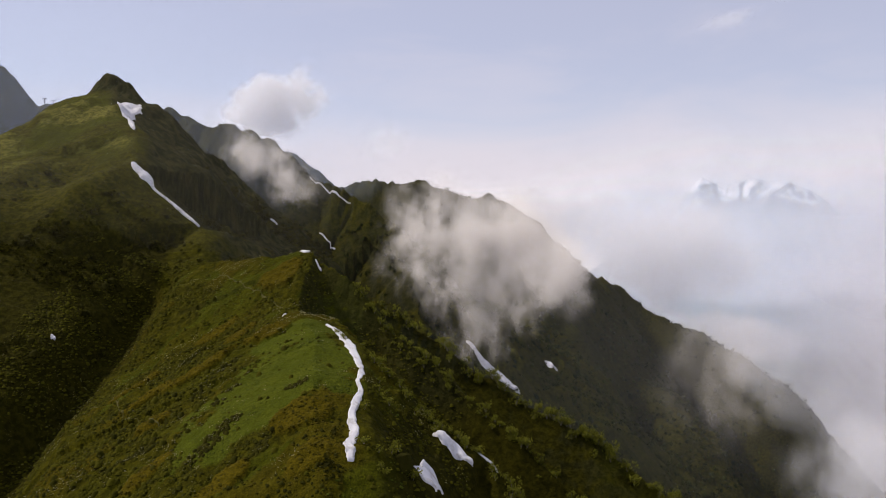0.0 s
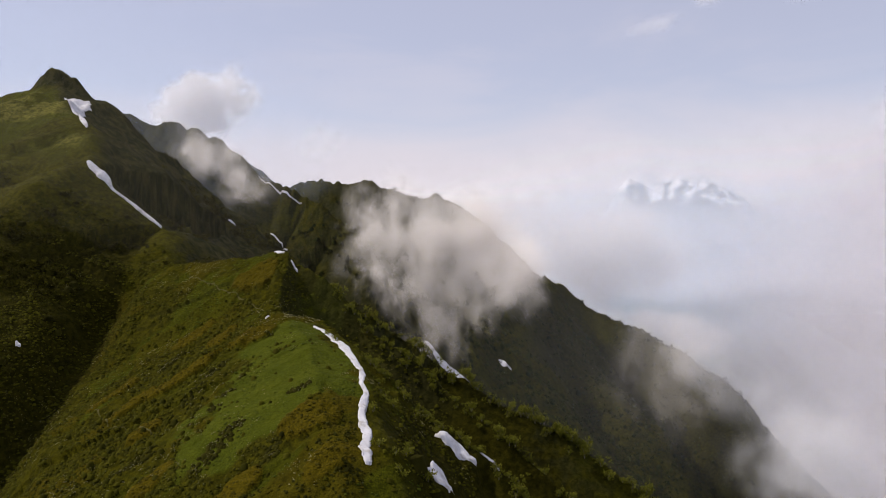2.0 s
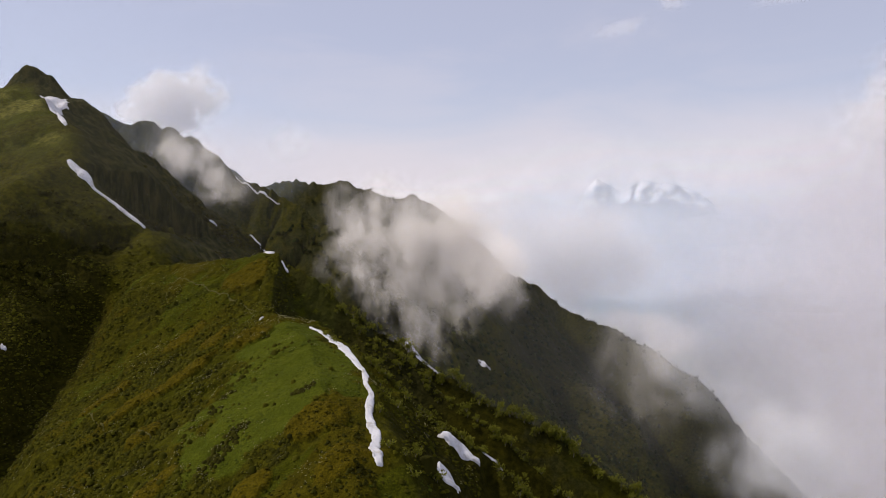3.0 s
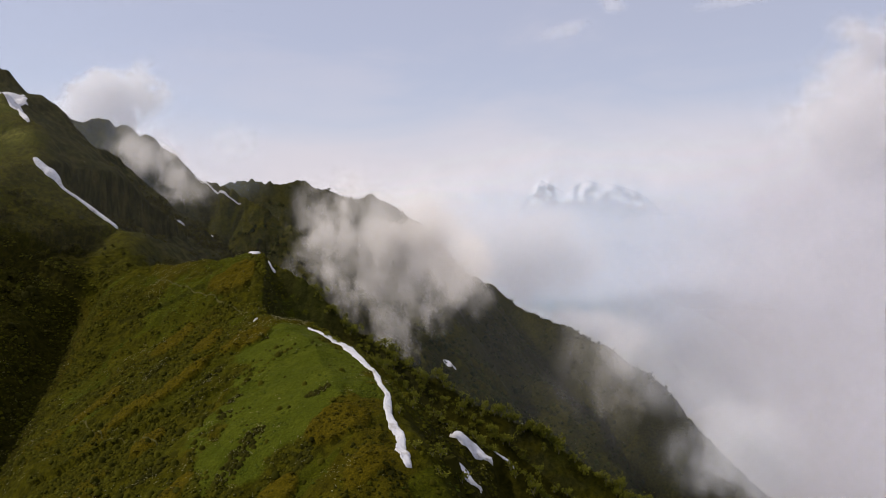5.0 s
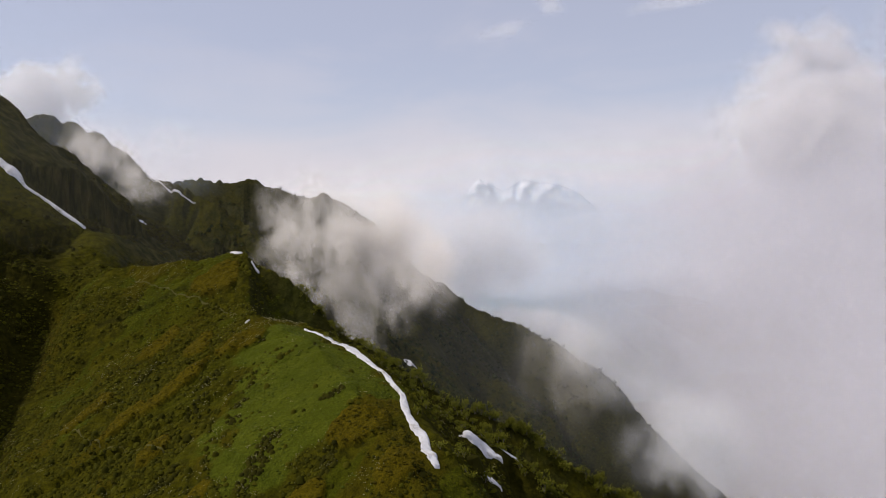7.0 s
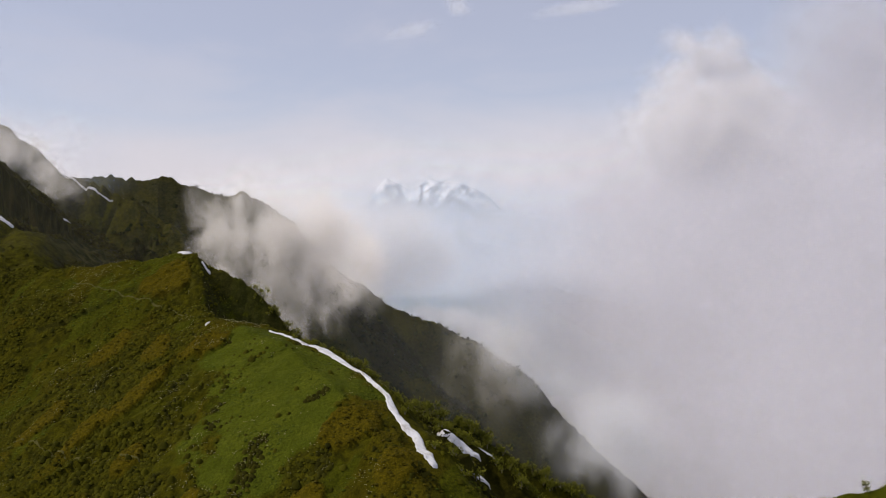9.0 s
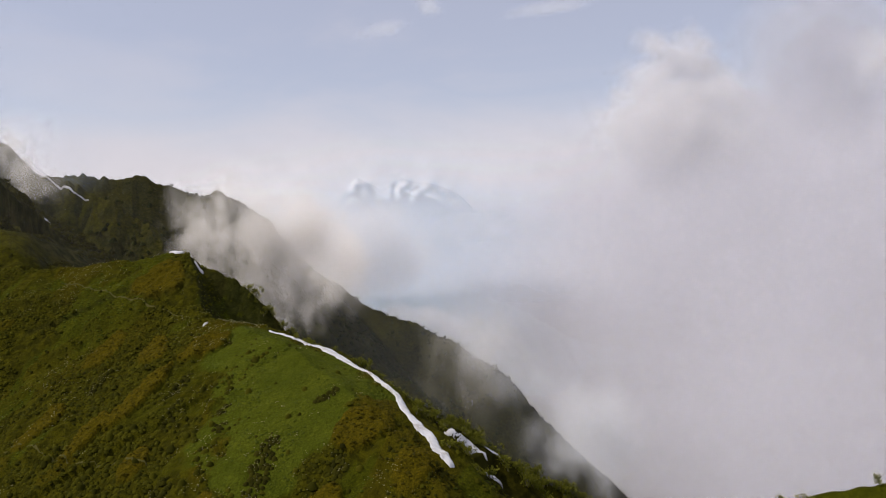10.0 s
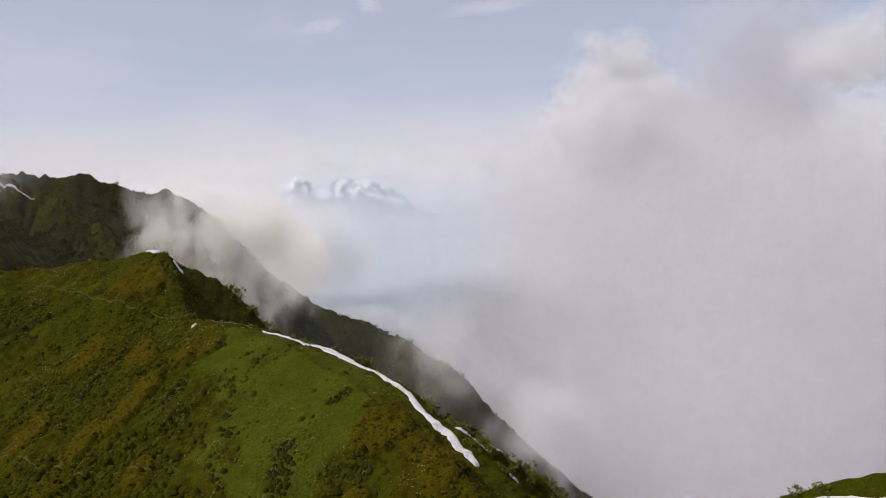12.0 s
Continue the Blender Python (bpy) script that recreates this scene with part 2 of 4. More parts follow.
def roughness(x, y):
    near = np.exp(-(((x + 50) / 75) ** 2 + ((y - 190) / 80) ** 2) ** 2)     # the smooth green spur
    east = smooth(x, -30, -10) * smooth(y, 330, 300)
    away = 1 - near
    out = (fbm(x, y, 75, 5, 11, ridged=True) - 0.2) * 6.5 * away * smooth(y, 280, 440)
    out = out + fbm(x * 1.7, y, 14, 4, 15, ridged=True) * 1.6 * east * smooth(y, 130, 160) * smooth(x, 40, 0)
    out = out + fbm(x, y * 0.6, 24, 4, 17, ridged=True) * 2.2 * away * smooth(y, 265, 300) * smooth(x, -60, -85)
    out = out + (fbm(x, y, 26, 4, 13, ridged=True) - 0.2) * 3.8 * away * smooth(y, 300, 380)
    cliff = np.exp(-(((x + 34) / 14) ** 2 + ((y - 241) / 14) ** 2) ** 2)
    out = out + fbm(x, y, 7, 4, 27, ridged=True) * 1.1 * cliff
    mats, lawn = heath_mats(x, y), spur_meadow(x, y)
    out = out + (mats * 1.1 * smooth(x, -22, -27) - np.exp(-((mats - 0.2) / 0.16) ** 2) * 0.35 * (mats > 0.01) + smooth(-heath_grain(x, y), 0.05, 0.4) * 0.3) * near
    hummock = -fbm((0.65 * x + 0.75 * y) / 1.6, 0.65 * y - 0.75 * x, 5.0, 3, 39, 0.6, ridged=True)
    cushions = -fbm(x, y, 2.4, 2, 43, 0.6, ridged=True)
    strip = crest_height(x, y, [(-34.4, 210, 0), (-27, 194, 0), (-21.3, 173.5, 0), (-20.5, 150, 0), (-20, 138, 0)], (1, 1, 1), (1, 1, 1))[1]
    calm = smooth(strip, 2.0, 8.0)
    out = out + (hummock * 0.85 + cushions * 0.42) * near * (1 - 0.85 * lawn) * calm
    out = out + fbm(x, y, 22, 4, 21) * (0.5 + 1.6 * away)
    out = out + fbm(x, y, 6, 3, 31) * (0.42 + 0.4 * away) + fbm(x, y, 2.6, 2, 35) * 0.22
    out = out + (fbm(x, y, 7, 4, 37, ridged=True) - 0.2) * 1.5 * np.exp(-(((x + 172) / 14) ** 2 + ((y - 405) / 16) ** 2))
    return out


# ---------- helpers for meshes ----------
def mesh_from(name, verts, faces, materials, smooth_faces=True):
    """A mesh from arrays of vertices and of triangles or quads."""
    verts, faces = np.asarray(verts, np.float32), np.asarray(faces, np.int32)
    me = bpy.data.meshes.new(name)
    n = faces.shape[1]
    me.vertices.add(len(verts))
    me.vertices.foreach_set("co", verts.ravel())
    me.loops.add(faces.size)
    me.loops.foreach_set("vertex_index", faces.ravel())
    me.polygons.add(len(faces))
    me.polygons.foreach_set("loop_start", np.arange(0, faces.size, n, dtype=np.int32))
    me.update(calc_edges=True)
    me.polygons.foreach_set("use_smooth", np.full(len(faces), smooth_faces))
    for m in materials:
        me.materials.append(m)
    me.validate()
    return me


def part(name, bm, material, parent=None, label=""):
    """Links a bmesh as one mesh object, under a thing or a part."""
    me = bpy.data.meshes.new(name)
    bm.to_mesh(me)
    bm.free()
    me.materials.append(material)
    ob = new(name, me)
    if parent:
        ob.parent = parent
    return tagged(ob, label)


def grid_faces(nx, ny):
    i = (np.arange(ny - 1)[:, None] * nx + np.arange(nx - 1)[None]).ravel()
    return np.stack([i, i + 1, i + nx + 1, i + nx], 1)


def material(name):
    m = bpy.data.materials.new(name)
    m.use_nodes = True
    return m, Nodes(m.node_tree)


def finish(n, colour, rough=0.9, bump=None, strength=0.3, distance=0.2, spec=0.2):
    normal = None
    if bump is not None:
        normal = n.add("ShaderNodeBump", None, Strength=strength, Distance=distance, Height=bump).outputs[0]
    b = n.add("ShaderNodeBsdfPrincipled", None, Base_Color=colour if isinstance(colour, bpy.types.NodeSocket) else (*colour, 1), Roughness=rough)
    n.put(b.inputs["Specular IOR Level"], spec)
    if normal is not None:
        n.put(b.inputs["Normal"], normal)
    n.add("ShaderNodeOutputMaterial", None, Surface=b.outputs[0])


# ---------- materials ----------
def ground_material():
    m, n = material("mountain_ground")
    geo = n.add("ShaderNodeNewGeometry")
    p = geo.outputs["Position"]
    cover = n.add("ShaderNodeAttribute", {"attribute_name": "cover"})
    sep = n.add("ShaderNodeSeparateColor", None, i0=cover.outputs["Color"])
    meadow, heath, rock = sep.outputs[0], sep.outputs[1], sep.outputs[2]
    fine = n.noise(p, 1.9, 5.0, 0.65)
    mid = n.noise(p, 0.16, 4.0, 0.55)
    tuft = n.noise(p, 0.55, 5.0, 0.6, 0.4)
    grass = n.mix(n.ramp(mid, 0.35, 0.65), (0.050, 0.057, 0.0035), (0.082, 0.089, 0.005))
    grass = n.mix(n.ramp(fine, 0.3, 0.75), (0.032, 0.039, 0.003), grass)
    wide = n.noise(p, 0.045, 5.0, 0.6, 0.6)
    shrub = n.mix(n.ramp(tuft, 0.35, 0.65), (0.027, 0.027, 0.0022), (0.058, 0.056, 0.0035))
    # dark scrub tone that also holds the painted shade
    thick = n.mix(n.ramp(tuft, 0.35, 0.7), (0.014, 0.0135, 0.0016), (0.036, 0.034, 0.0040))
    rust = n.mix(n.ramp(fine, 0.35, 0.7), (0.056, 0.047, 0.003), (0.096, 0.075, 0.005))
    stone = n.mix(n.ramp(tuft, 0.3, 0.7), (0.015, 0.017, 0.008), (0.038, 0.040, 0.020))
    shrub = n.mix(n.math("MULTIPLY", n.ramp(wide, 0.5, 0.68), 0.6), shrub, grass)
    alpine = n.add("ShaderNodeSeparateColor", None, i0=n.add("ShaderNodeAttribute", {"attribute_name": "alpine"}).outputs["Color"])
    # sunlight on the high peak painted into the grass tone, shade into the rock tone
    sunlit_dry = n.mix(n.ramp(tuft, 0.32, 0.68), (0.060, 0.062, 0.012), (0.15, 0.148, 0.036))
    shaded_slab = n.mix(n.ramp(n.noise(n.vmath("MULTIPLY", p, (1.0, 1.0, 0.22)), 0.32, 6.0, 0.62, 0.5), 0.38, 0.66), (0.015, 0.017, 0.004), (0.046, 0.045, 0.017))
    c = n.mix(meadow, shrub, grass)
    c = n.mix(heath, c, rust)
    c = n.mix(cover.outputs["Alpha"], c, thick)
    c = n.mix(rock, c, stone)
    c = n.mix(alpine.outputs[0], c, sunlit_dry)
    c = n.mix(alpine.outputs[1], c, shaded_slab)
    lawn = n.mix(n.ramp(mid, 0.3, 0.7), (0.056, 0.074, 0.007), (0.086, 0.104, 0.011))
    lawn = n.mix(n.ramp(fine, 0.25, 0.7), (0.042, 0.056, 0.005), lawn)
    c = n.mix(alpine.outputs[2], c, lawn)
    speck = n.noise(p, 4.2, 3.0, 0.6)
    c = n.mix(n.math("MULTIPLY", n.ramp(speck, 0.56, 0.44), 0.32), c, (0.016, 0.017, 0.0015))
    bump = n.math("ADD", n.math("ADD", n.math("MULTIPLY", tuft, 1.0), n.math("MULTIPLY", fine, 0.6)), n.math("MULTIPLY", speck, 0.25))
    bump = n.math("ADD", bump, n.math("MULTIPLY", n.noise(p, 0.22, 3.0, 0.6), 2.2))
    c = n.vmath("MULTIPLY", c, (1.06, 1.0, 0.72))
    finish(n, c, 0.95, bump, 0.8, 0.7, 0.03)
    return m


def snow_material():
    m, n = material("old_snow")
    p = n.add("ShaderNodeNewGeometry").outputs["Position"]
    dirt = n.noise(p, 0.5, 6.0, 0.65, 0.5)
    grain = n.noise(p, 2.2, 4.0, 0.6)
    c = n.mix(n.ramp(dirt, 0.48, 0.72), (0.62, 0.615, 0.63), (0.38, 0.345, 0.29))
    finish(n, c, 0.7, n.math("ADD", grain, dirt), 0.5, 0.25, 0.3)
    return m


def cloud_material(name, centre, size, thick, soft, stretch=1.0, seed=0.0, grain=0.55, edge=0.62, warp=0.5, level=0.56, tint=(0.67, 0.69, 0.74), rim=0.5):
    """Mist whose cover thins out from its core to its rim, broken up by billows at two scales. Lit like an evenly scattering body."""
    m, n = material(name)
    local = n.add("ShaderNodeTexCoord").outputs["Object"]
    p = n.add("ShaderNodeNewGeometry").outputs["Position"]
    q = n.vmath("ADD", n.vmath("MULTIPLY", p, (1.0, 0.5, stretch)), (seed * 91.0, seed * 37.0, seed * 53.0))
    big = n.noise(q, 1.0 / size, 6.0, grain, warp)
    rags = n.noise(q, 3.7 / size, 5.0, 0.62, 0.6)
    billow = n.math("ADD", n.math("MULTIPLY", big, 0.78), n.math("MULTIPLY", rags, 0.22))
    r = n.vmath("LENGTH", local)
    core = n.math("SUBTRACT", 1.0, r)
    dens = n.math("ADD", n.math("MULTIPLY", core, 1.25), n.math("MULTIPLY", n.math("SUBTRACT", billow, level), soft))
    a = n.math("MULTIPLY", n.ramp(dens, 0.0, edge), thick, clamp=True)
    a = n.math("MULTIPLY", a, n.ramp(r, 0.97, rim), clamp=True)
    up = n.add("ShaderNodeCombineXYZ", None, i0=sun_way.x, i1=sun_way.y, i2=sun_way.z).outputs[0]
    front = n.add("ShaderNodeBsdfDiffuse", None, Color=(*tint, 1), Normal=up)
    back = n.add("ShaderNodeBsdfTranslucent", None, Color=(*tint, 1), Normal=n.vmath("SCALE", up, scale=-1.0))
    d = n.add("ShaderNodeMixShader", None, i0=0.5, i1=front.outputs[0], i2=back.outputs[0])
    t = n.add("ShaderNodeBsdfTransparent")
    mix = n.add("ShaderNodeMixShader", None, i0=a, i1=t.outputs[0], i2=d.outputs[0])
    n.add("ShaderNodeOutputMaterial", None, Surface=mix.outputs[0])
    return m


GROUND, SNOW = ground_material(), snow_material()


# ---------- ground: one sheet to the horizon ----------
def steps(parts):
    out = [parts[0][0]]
    for a, b, step in parts:
        k = max(1, round((b - a) / step))
        out += list(np.linspace(a, b, k + 1)[1:])
    return np.array(out)


def spread(a, b, first):
    """Steps from a to b that grow."""
    sign, out, step = (1 if b > a else -1), [a], first
    while abs(out[-1] - b) > step:
        out.append(out[-1] + sign * step)
        step *= 1.13
    out[-1] = b
    return np.array(out if sign > 0 else out[::-1])


XS = np.concatenate([spread(-700, -4900, 12)[:-1], steps([(-700, -235, 6), (-235, -186, 2.2), (-186, -160, 1.0), (-160, -125, 2.0), (-125, 48, 0.5), (48, 115, 1.8), (115, 350, 3.6), (350, 600, 6)]), spread(600, 4900, 12)[1:]])
YS = np.concatenate([spread(-60, -3500, 12)[:-1], steps([(-60, 95, 5), (95, 278, 0.5), (278, 396, 2.0), (396, 414, 1.0), (414, 620, 2.6), (620, 960, 4), (960, 1160, 7)]), spread(1160, 4900, 12)[1:]])


def covers(x, y, z, slope):
    """How much meadow, rusty heath, bare rock and dark scrub with painted shade lies at a place."""
    grain = heath_grain(x, y)
    meadow = smooth(grain + spur_meadow(x, y) * 0.8 - 0.26, 0.0, 0.10)
    high = smooth(z, 418, 436) * smooth(x, -120, -150) * smooth(y, 460, 430)
    meadow = np.maximum(meadow * smooth(y, 300, 270) * smooth(x, -116, -104) * smooth(x, 0, -20), high * smooth(fbm(x, y * 1.6, 18, 3, 77), -0.25, 0.1))
    heath = np.maximum(heath_mats(x, y) * smooth(fbm(x, y, 45, 2, 81), -0.45, -0.1), blots(x, y, MATS, 73)) * smooth(y, 300, 270) * smooth(x, -112, -100) * smooth(x, -10, -24)
    rock = smooth(slope + fbm(x, y, 30, 4, 91) * 0.5, 1.0, 1.5) * np.maximum(smooth(y, 225, 300) * (1 - smooth(x, -84, -96) * smooth(y, 440, 420)), 0.6 * smooth(x, -52, -46) * smooth(y, 222, 232))
    knoll = smooth(x, 22, 29) * smooth(y, 150, 135)
    meadow = np.maximum(meadow, knoll * smooth(fbm(x, y, 8, 3, 83), -0.5, 0.0))
    crag = smooth(z, 464, 468) * smooth(y, 430, 415)
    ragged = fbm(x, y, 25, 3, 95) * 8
    # scrub cover darkens the left valley and east slopes, their shade painted in
    shaded_thicket = np.maximum(smooth(x + ragged * 0.25, -101.5, -105) * smooth(z + ragged, 412, 388), smooth(x + ragged, -17, -8) * smooth(z + ragged, 372, 362) * smooth(x, 60, 40))
    shaded_thicket = np.maximum(shaded_thicket * smooth(y, 345, 315), smooth(y, 430, 500) * (0.65 + 0.25 * smooth(y, 560, 640)) * smooth(fbm(x, y, 70, 4, 97), -0.6, 0.0))
    shaded_thicket = shaded_thicket * (1 - knoll)
    rock = rock * (1 - 0.55 * smooth(x, -40, 0) * smooth(y, 430, 470))
    return meadow * (1 - heath), heath, np.maximum(rock, crag), shaded_thicket * 0.95


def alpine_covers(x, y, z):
    """Dry yellow grass with painted sunlight on the sunny side of the high peak, and dark slabby rock with painted
    shade on its other side.
    """
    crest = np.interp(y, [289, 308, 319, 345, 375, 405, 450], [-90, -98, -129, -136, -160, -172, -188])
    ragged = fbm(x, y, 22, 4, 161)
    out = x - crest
    shaded_slabs = smooth(out + ragged * 9, -2, 6) * smooth(y, 296, 312) * smooth(y, 475, 440) * smooth(x, -48, -62)
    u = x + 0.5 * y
    sunlit_dry = smooth(out - ragged * 7, 2, -4) * smooth(z + ragged * 26, 414, 434) * smooth(y, 300, 330) * smooth(y, 470, 430)
    sunlit_dry = sunlit_dry * (0.1 + 0.9 * smooth(fbm(u * 0.5, y * 0.5 + z, 12, 4, 165, 0.6), -0.02, 0.16))
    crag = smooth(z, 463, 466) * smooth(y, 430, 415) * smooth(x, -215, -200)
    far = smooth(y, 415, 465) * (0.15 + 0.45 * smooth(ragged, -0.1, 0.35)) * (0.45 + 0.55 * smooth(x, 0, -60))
    return sunlit_dry * (1 - crag), np.maximum(np.maximum(shaded_slabs, crag), far)


def make_ground():
    x, y = np.meshgrid(XS, YS)
    z = land(x, y)
    gy, gx = np.gradient(z, YS, XS)
    slope = np.hypot(gx, gy)
    me = mesh_from("ground", np.stack([x.ravel(), y.ravel(), z.ravel()], 1), grid_faces(len(XS), len(YS)), [GROUND])
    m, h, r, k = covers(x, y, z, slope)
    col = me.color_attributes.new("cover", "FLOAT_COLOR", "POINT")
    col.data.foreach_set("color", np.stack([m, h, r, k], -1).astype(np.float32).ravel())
    sunlit_dry, shaded_slabs = alpine_covers(x, y, z)
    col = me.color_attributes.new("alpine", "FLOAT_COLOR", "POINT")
    col.data.foreach_set("color", np.stack([sunlit_dry, shaded_slabs, spur_meadow(x, y) * (1 - h), sunlit_dry * 0 + 1], -1).astype(np.float32).ravel())
    return tagged(new("ground", me), "green mountain ridges with grass, heath and bare rock", "mountain", kind="structure")


ground = make_ground()


# ---------- snow left in the hollows ----------
SNOW_LINES = []


def off_snow(x, y):
    """True where no snow lies."""
    clear = np.ones(x.shape, bool)
    for line in SNOW_LINES:
        for (ax, ay, aw), (bx, by, bw) in zip(line, line[1:]):
            dx, dy = bx - ax, by - ay
            t = np.clip(((x - ax) * dx + (y - ay) * dy) / (dx * dx + dy * dy), 0, 1)
            clear &= np.hypot(x - ax - t * dx, y - ay - t * dy) > (aw + t * (bw - aw)) * 1.4 + 0.6
    return clear


def snow_patch(line, label, thick=0.5, seed=1, rag=1.0):
    """An old snow field: a line of (x, y, half width) laid over the ground, with a ragged rim."""
    line = np.array(line, float)
    SNOW_LINES.append(line)
    s = np.concatenate([[0], np.cumsum(np.hypot(*np.diff(line[:, :2], axis=0).T))])
    n = max(12, int(s[-1] / 0.35))
    u = np.linspace(0, s[-1], n)
    cx, cy, w = (np.interp(u, s, line[:, i]) for i in range(3))
    k = np.ones(7) / 7
    cx, cy = (np.convolve(np.pad(v, 3, "edge"), k, "valid") for v in (cx, cy))
    tx, ty = np.gradient(cx), np.gradient(cy)
    le = np.hypot(tx, ty) + 1e-9
    nx, ny = -ty / le, tx / le
    across = np.linspace(-1, 1, 13)
    size = max(1.2, w.max() * 0.9)
    wl = w * np.clip(1 + rag * fbm(u, u * 0 + seed, size * 2, 5, 7 + seed, 0.65), 0.12, 2)
    wr = w * np.clip(1 + rag * fbm(u, u * 0 + seed + 50, size * 2, 5, 17 + seed, 0.65), 0.12, 2)
    half = np.where(across[None] < 0, wl[:, None], wr[:, None]) * across[None]
    px, py = cx[:, None] + nx[:, None] * half, cy[:, None] + ny[:, None] * half
    z = np.maximum.reduce([land(px + a, py + b) for a, b in ((0, 0), (0.4, 0.4), (-0.4, 0.4), (0.4, -0.4), (-0.4, -0.4))])
    z = z + thick * 0.6 * (1 - across[None] ** 4) - 0.06 + 0.16 * fbm(px, py, 1.8, 4, 3, 0.6)
    z[:, 0] -= 0.5
    z[:, -1] -= 0.5
    z[0] -= 0.5
    z[-1] -= 0.5
    me = mesh_from("snow_patch", np.stack([px.ravel(), py.ravel(), z.ravel()], 1), grid_faces(13, n), [SNOW])
    return tagged(new("snow_patch", me), label, "snow", "old snow on the slopes")


snow_patch([(-34.4, 210, 0.7), (-30.8, 203.5, 1.3), (-27.2, 194, 1.25), (-23.5, 183, 1.0), (-21.3, 173.5, 0.7), (-21.5, 166, 0.45), (-20.4, 162, 0.6),
            (-21.0, 157, 0.85), (-21.1, 151.5, 0.8), (-20.2, 147.5, 0.9), (-20.6, 142.5, 1.1), (-19.9, 138.5, 0.6)],
           "long winding strip of old white snow along the crest", 0.4, 1, 0.8)
snow_patch([(-6, 173, 0.5), (-3.5, 171.8, 1.5), (-0.5, 170.7, 1.6), (3.5, 169.8, 0.4)], "small tongue of old snow on the dark slope", 0.5, 2, 0.7)
snow_patch([(-6.4, 157.5, 1.2), (-6.1, 154.8, 2.6), (-5.8, 151.5, 2.7), (-5.7, 148.5, 1.2)], "small rounded patch of old snow on the dark slope", 0.5, 3, 0.8)
snow_patch([(4, 174.5, 0.3), (6.8, 173.2, 0.6), (9, 172, 0.2)], "sliver of old snow on the dark slope", 0.3, 8)
snow_patch([(-51, 265, 0.4), (-49.7, 263.2, 1.6), (-48.3, 261.5, 1.3), (-47.3, 260.3, 0.3)], "small bright snow patch on the top of the hump", 0.6, 4)
snow_patch([(-45.2, 257.2, 0.15), (-43.8, 255.9, 0.3), (-42.6, 255.2, 0.15)], "thin sliver of snow below the top of the hump", 0.2, 14)
snow_patch([(-48.6, 220.2, 0.2), (-47.9, 219.9, 0.5), (-47.2, 219.6, 0.2)], "small lump of snow at the foot of the crag", 0.4, 15)
snow_patch([(-129, 318.5, 0.3), (-126.5, 317.4, 1.6), (-122.8, 316.5, 2.7), (-120.3, 315.4, 1.6), (-118.6, 313.6, 0.6), (-115.5, 312.4, 0.35), (-110, 311, 0.35), (-104, 309.3, 0.65), (-100, 308, 0.6), (-98, 307.3, 0.3)], "narrow snow gully running down beside the rock face", 0.6, 5)
snow_patch([(-156.5, 390, 4.2), (-154.8, 383, 4.6), (-151.5, 374, 4.4), (-147.2, 363, 2.6), (-142.6, 353.7, 1.6), (-138.6, 346, 1.0), (-136.8, 343.6, 0.4)], "funnel-shaped snow field under the rocky summit", 0.8, 6)
snow_patch([(-86, 521, 0.2), (-80, 517.5, 0.55), (-74, 514, 0.25)], "slanting snow patch on the dark face of the second ridge", 0.7, 16)
snow_patch([(-89.8, 385.2, 0.3), (-87, 386, 1.2), (-84.2, 386.2, 0.4)], "small snow patch at the foot of the rock face", 0.5, 17)
snow_patch([(-97.5, 557, 0.2), (-86, 548.5, 0.22), (-75.5, 543, 0.3), (-66.6, 541, 0.15)], "thin line of snow along the second ridge", 0.6, 9)
snow_patch([(8.8, 456, 1.0), (15.6, 456.2, 3.2), (23.8, 457, 3.6), (31.8, 456.2, 3.2), (40.5, 456.5, 0.8)], "tongue of old snow low on the wooded slope", 0.8, 10)
snow_patch([(63, 525.4, 1.0), (67, 525.4, 2.2), (72.4, 525.5, 0.8)], "small far snow patch on the wooded slope", 0.6, 11)
snow_patch([(31.5, 117, 0.12), (33.8, 114.4, 0.2), (35.8, 110.5, 0.24), (38.2, 105.3, 0.26), (42, 97, 0.26)], "snow strip lying across the grassy knoll", 0.4, 12)
snow_patch([(-118.6, 229.6, 0.3), (-117.9, 229.1, 0.7), (-117, 228.7, 0.3)], "last small lump of snow in the dark gully", 0.4, 13)


